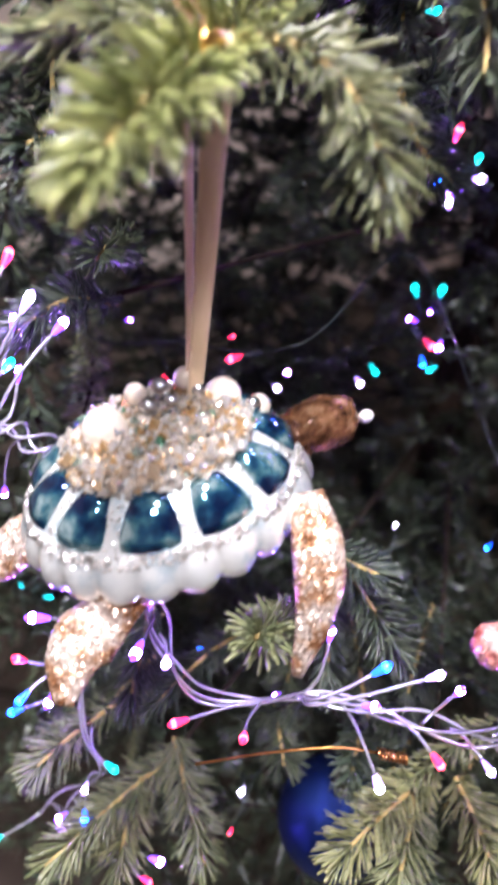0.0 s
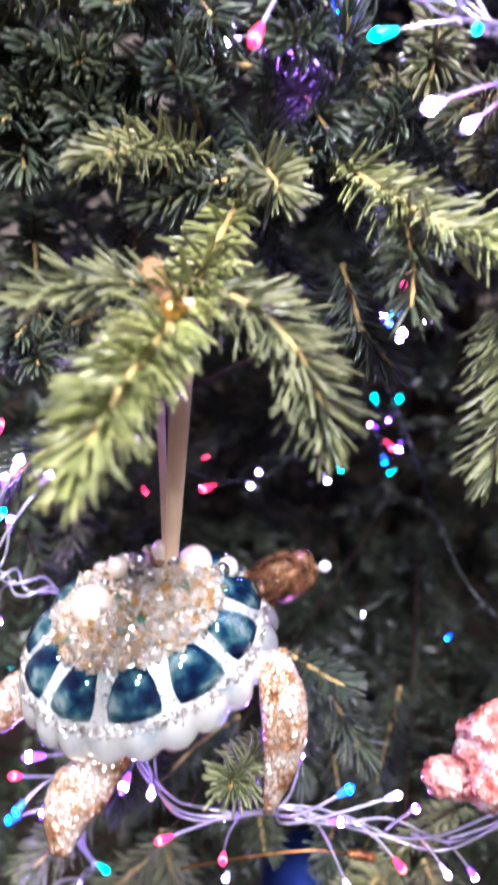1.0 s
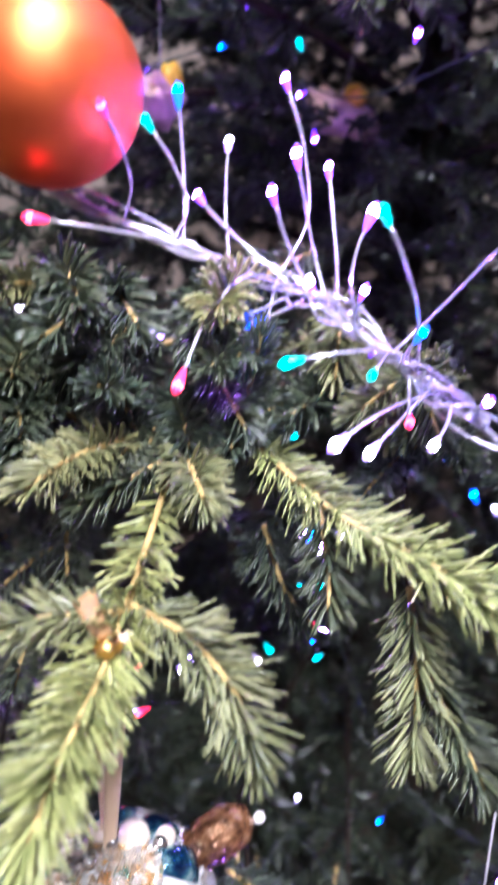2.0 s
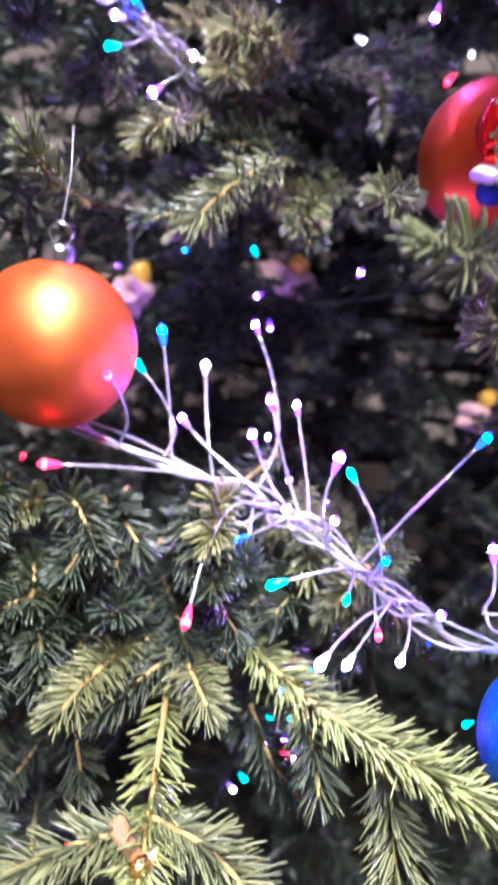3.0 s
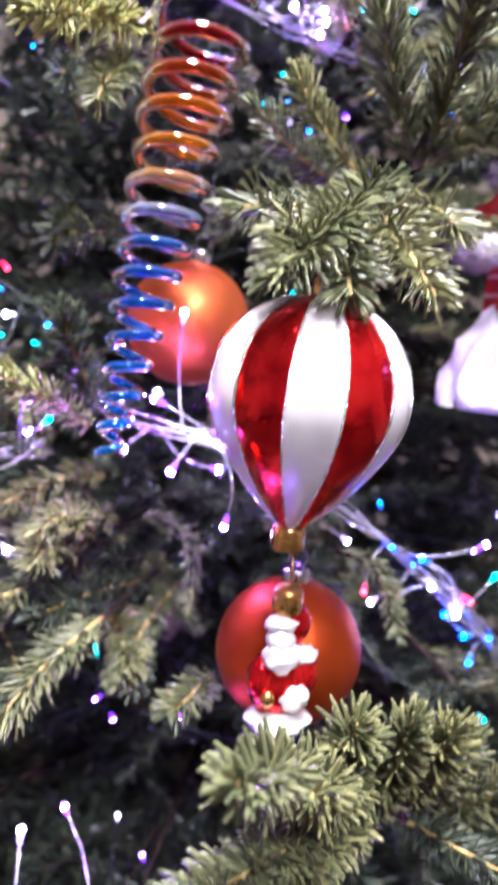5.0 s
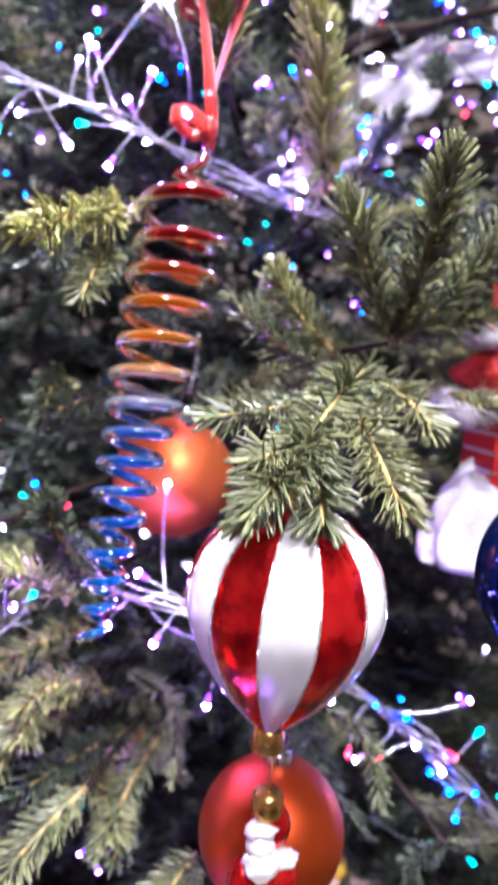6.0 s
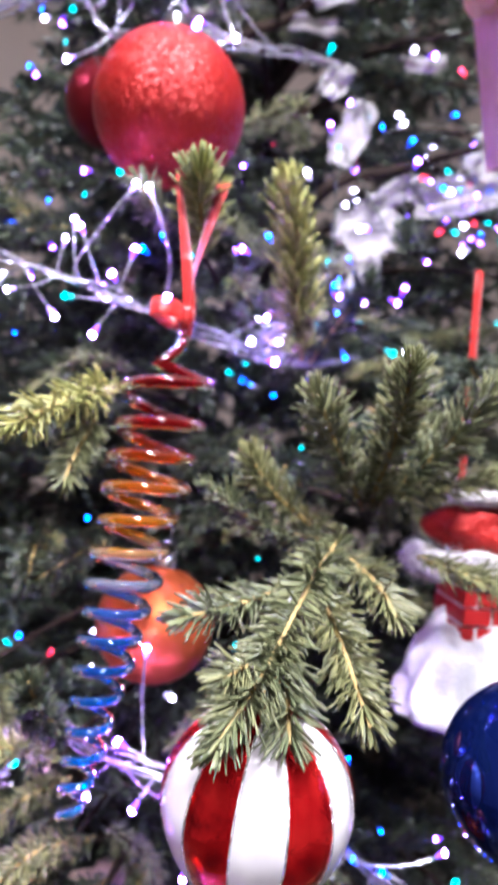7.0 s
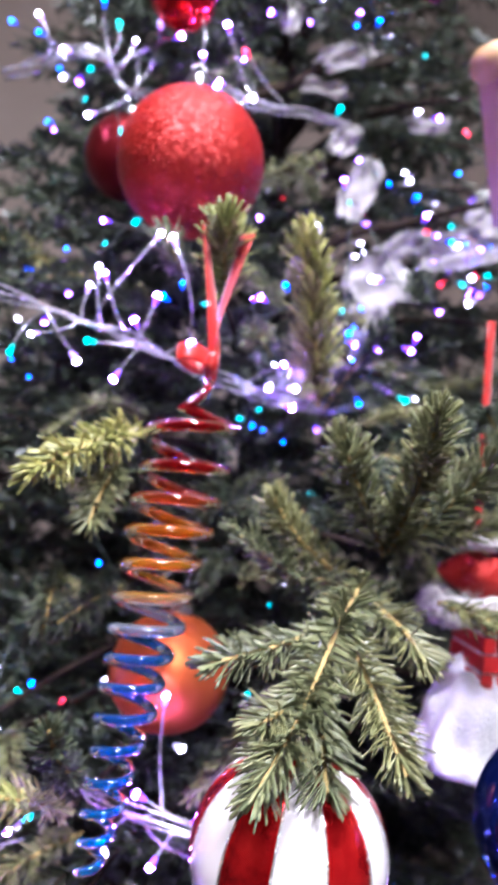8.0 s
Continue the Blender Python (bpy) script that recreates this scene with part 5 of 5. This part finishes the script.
garland([(0.060, 0.490, 1.455), (0.082, 0.470, 1.446), (0.141, 0.445, 1.435), (0.208, 0.450, 1.403), (0.267, 0.450, 1.365), (0.314, 0.440, 1.323), (0.36, 0.45, 1.28)],
        [(0.108, 0.472, 1.503, "w"), (0.098, 0.450, 1.459, "v"), (0.125, 0.45, 1.445, "v"), (0.078, 0.45, 1.434, "w"), (0.107, 0.45, 1.427, "v"), (0.126, 0.45, 1.425, "v"), (0.131, 0.42, 1.406, "v"),
         (0.169, 0.45, 1.425, "w"), (0.210, 0.45, 1.386, "w"), (0.240, 0.45, 1.347, "w"), (0.248, 0.44, 1.352, "r"), (0.248, 0.45, 1.376, "b"), (0.266, 0.44, 1.373, "b"), (0.266, 0.44, 1.363, "w"),
         (0.285, 0.44, 1.345, "w"), (0.284, 0.44, 1.337, "b"), (0.292, 0.44, 1.352, "r"), (0.297, 0.44, 1.383, "v"), (0.303, 0.44, 1.325, "b"), (0.305, 0.44, 1.312, "b"), (0.318, 0.44, 1.317, "b"),
         (0.225, 0.44, 1.36, "r"), (0.31, 0.44, 1.36, "t")],
        "clear wire fairy lights with blue and violet bulbs behind the balloon", strands=4, seed=4)
garland([(-0.06, 0.50, 1.74), (-0.011, 0.520, 1.736), (0.037, 0.530, 1.729), (0.081, 0.530, 1.717), (0.149, 0.540, 1.699), (0.220, 0.560, 1.690), (0.28, 0.58, 1.70)],
        [(0.003, 0.53, 1.707, "t"), (0.018, 0.53, 1.716, "w"), (0.038, 0.53, 1.706, "w"), (0.053, 0.53, 1.715, "t"), (0.069, 0.53, 1.698, "v"), (0.050, 0.53, 1.757, "w"), (0.044, 0.53, 1.745, "w"),
         (0.056, 0.53, 1.754, "v"), (0.081, 0.51, 1.780, "w"), (0.095, 0.51, 1.779, "w"), (0.086, 0.52, 1.742, "v"), (0.105, 0.485, 1.716, "v"), (0.078, 0.53, 1.728, "v"), (0.176, 0.53, 1.714, "v"),
         (0.185, 0.53, 1.700, "w"), (0.173, 0.53, 1.698, "w"), (0.199, 0.53, 1.715, "b"), (0.184, 0.53, 1.688, "v")],
        "clear wire fairy lights with white and violet bulbs beside a ribbon", strands=4, seed=5)
garland([(-0.03, 0.66, 1.93), (0.036, 0.640, 1.955), (0.070, 0.640, 1.930), (0.128, 0.590, 1.918), (0.18, 0.60, 1.925), (0.249, 0.620, 1.938)],
        [(-0.004, 0.64, 1.969, "w"), (-0.001, 0.64, 1.958, "b"), (0.019, 0.64, 1.951, "w"), (0.041, 0.64, 1.991, "b"), (0.054, 0.64, 1.977, "t"), (0.066, 0.64, 1.967, "w"), (0.086, 0.64, 1.987, "w"),
         (0.098, 0.64, 1.982, "v"), (0.118, 0.61, 1.953, "v"), (0.130, 0.575, 1.921, "v"), (0.126, 0.575, 1.917, "v"), (0.159, 0.64, 1.975, "v"), (0.150, 0.59, 1.953, "r"), (0.135, 0.60, 1.974, "v"), (0.148, 0.585, 1.918, "w"), (0.042, 0.64, 1.908, "w")],
        "tangled clear wire fairy lights above a red bauble", strands=4, seed=6)

garland([(0.180, 0.560, 1.705), (0.205, 0.555, 1.715), (0.232, 0.552, 1.728), (0.245, 0.560, 1.748), (0.228, 0.570, 1.770)],
        [(0.235, 0.55, 1.742, "b"), (0.224, 0.55, 1.719, "t"), (0.240, 0.55, 1.733, "w"), (0.215, 0.55, 1.744, "v"), (0.255, 0.55, 1.724, "t"), (0.246, 0.55, 1.702, "b"), (0.226, 0.55, 1.763, "t"),
         (0.217, 0.55, 1.708, "r"), (0.182, 0.55, 1.716, "w"), (0.193, 0.55, 1.703, "w"), (0.257, 0.55, 1.743, "v"), (0.238, 0.55, 1.755, "b"), (0.207, 0.55, 1.721, "v"), (0.280, 0.548, 1.706, "t")],
        "knot of blue and teal fairy lights behind an upright twig", strands=3, seed=27)
garland([(-0.130, 0.300, 0.945), (-0.098, 0.285, 0.937), (-0.085, 0.285, 0.924), (-0.073, 0.285, 0.919), (-0.058, 0.290, 0.910)],
        [(-0.083, 0.30, 0.989, "r"), (-0.077, 0.30, 0.971, "w"), (-0.082, 0.30, 0.937, "v"), (-0.082, 0.30, 0.961, "v"), (-0.088, 0.30, 0.942, "t"), (-0.068, 0.31, 0.958, "v"), (-0.093, 0.30, 0.881, "v")],
        "clear wire fairy lights beside the turtle", strands=3, seed=21)
garland([(-0.080, 0.270, 0.665), (-0.052, 0.262, 0.705), (-0.040, 0.260, 0.740), (-0.060, 0.275, 0.790)],
        [(-0.035, 0.25, 0.752, "t"), (-0.045, 0.25, 0.733, "w"), (-0.047, 0.25, 0.708, "b"), (-0.057, 0.25, 0.702, "v"), (-0.096, 0.25, 0.670, "t"), (-0.011, 0.25, 0.667, "v"), (-0.016, 0.25, 0.644, "r"),
         (-0.075, 0.26, 0.809, "r"), (-0.075, 0.26, 0.787, "b"), (-0.079, 0.26, 0.773, "b"), (-0.062, 0.26, 0.789, "v")],
        "small coloured fairy lights among the lower twigs", strands=2, seed=22)
garland([(0.080, 0.440, 1.000), (0.089, 0.425, 1.012), (0.104, 0.420, 1.021), (0.130, 0.430, 1.015)],
        [(0.101, 0.41, 1.036, "r"), (0.093, 0.41, 1.021, "v"), (0.114, 0.41, 1.027, "t"), (0.114, 0.41, 1.020, "w"), (0.098, 0.41, 1.017, "b"), (0.103, 0.41, 1.012, "w"), (0.109, 0.41, 1.015, "v"), (0.096, 0.41, 1.02, "t")],
        "small coloured fairy lights in a dark hollow", strands=2, seed=23, lead_mat=SHADED_LEAD)
garland([(0.020, 0.470, 0.870), (0.060, 0.468, 0.885), (0.100, 0.466, 0.910), (0.130, 0.468, 0.930)],
        [(0.109, 0.46, 0.940, "t"), (0.123, 0.46, 0.942, "t"), (0.120, 0.46, 0.912, "r"), (0.130, 0.46, 0.913, "v"), (0.120, 0.46, 0.901, "b"), (0.081, 0.46, 0.881, "w"), (0.089, 0.46, 0.891, "t"), (0.036, 0.46, 0.880, "v"), (0.028, 0.46, 0.868, "w")],
        "small coloured fairy lights deep in a dark hollow", strands=1, thick=0.0006, seed=24, lead_mat=SHADED_LEAD)


def light_string(z0, z1, n, colors, seed, label, lo=-0.16, hi=0.5, deep=0.22):
    """A thin wire that wanders through the inner twigs, with bulbs along it."""
    gen = np.random.default_rng(seed)
    xs = np.linspace(lo, hi, 11)
    pts = []
    for i, x in enumerate(xs):
        z = z0 + (z1 - z0) * i / 10 + gen.uniform(-0.05, 0.05)
        R = surface_radius(z)
        y = AXIS[1] - math.sqrt(max(0.0025, R * R - (x - AXIS[0]) ** 2)) + gen.uniform(0.05, deep)
        pts.append((x, y, z))
    c = spline(pts, 160)
    o = c[80]
    ob = thing("fairy_light_string", tuple(o), label, "fairy lights", "fairy light strings")
    g = Geo()
    tube(g, c - o, 0.0006, 5)
    part("wire", g, SHADED_LEAD, ob)
    for i in range(n):
        q = c[gen.integers(160)]
        p = q + gen.normal(size=3) * (0.016, 0.014, 0.018)
        g = Geo()
        tube(g, spline([q - o, (q + p) / 2 + gen.normal(size=3) * 0.004 - o, p - o], 6), 0.0005, 4)
        lead = part("wire", g, SHADED_LEAD, ob)
        way = Vector(p - q).normalized()
        tint = KEY[colors[gen.integers(len(colors))]]
        bulb = part("bulb", FAINT_BULB[tint], None, lead, tint + " bulb")
        bulb.matrix_basis = Matrix.Translation(p - o) @ way.to_track_quat("Z", "Y").to_matrix().to_4x4() @ Matrix.Scale(gen.uniform(0.36, 0.86), 4)


light_string(0.72, 0.80, 24, "vbtrvw", 11, "string of small coloured bulbs among lower twigs")
light_string(0.95, 0.88, 20, "vbtrv", 12, "string of small coloured bulbs inside the tree")
light_string(1.10, 1.02, 18, "vbtrvw", 13, "string of small coloured bulbs inside the tree")
light_string(1.22, 1.30, 22, "vbtrv", 14, "string of small violet and coloured bulbs")
light_string(1.46, 1.38, 22, "vbtrvw", 15, "string of small coloured bulbs inside the tree")
light_string(1.56, 1.62, 24, "vwbtr", 16, "string of small coloured bulbs inside the tree")
light_string(1.74, 1.70, 28, "vwbtv", 17, "string of violet and white bulbs")
light_string(1.80, 1.90, 38, "wvbtrv", 18, "string of bright white and violet bulbs", lo=0.0, hi=0.52)
light_string(1.95, 1.86, 36, "wvbrvt", 19, "string of bright white and violet bulbs", lo=0.0, hi=0.52)
light_string(2.05, 1.98, 30, "wvbt", 20, "string of bright white bulbs high up", lo=0.0, hi=0.5)
light_string(1.78, 1.86, 32, "wbvtvb", 25, "tangled string of white, violet and blue bulbs", lo=0.16, hi=0.46, deep=0.11)
light_string(1.52, 1.50, 24, "bvtwbr", 26, "string of blue and violet bulbs among shaded twigs", lo=-0.10, hi=0.05, deep=0.11)
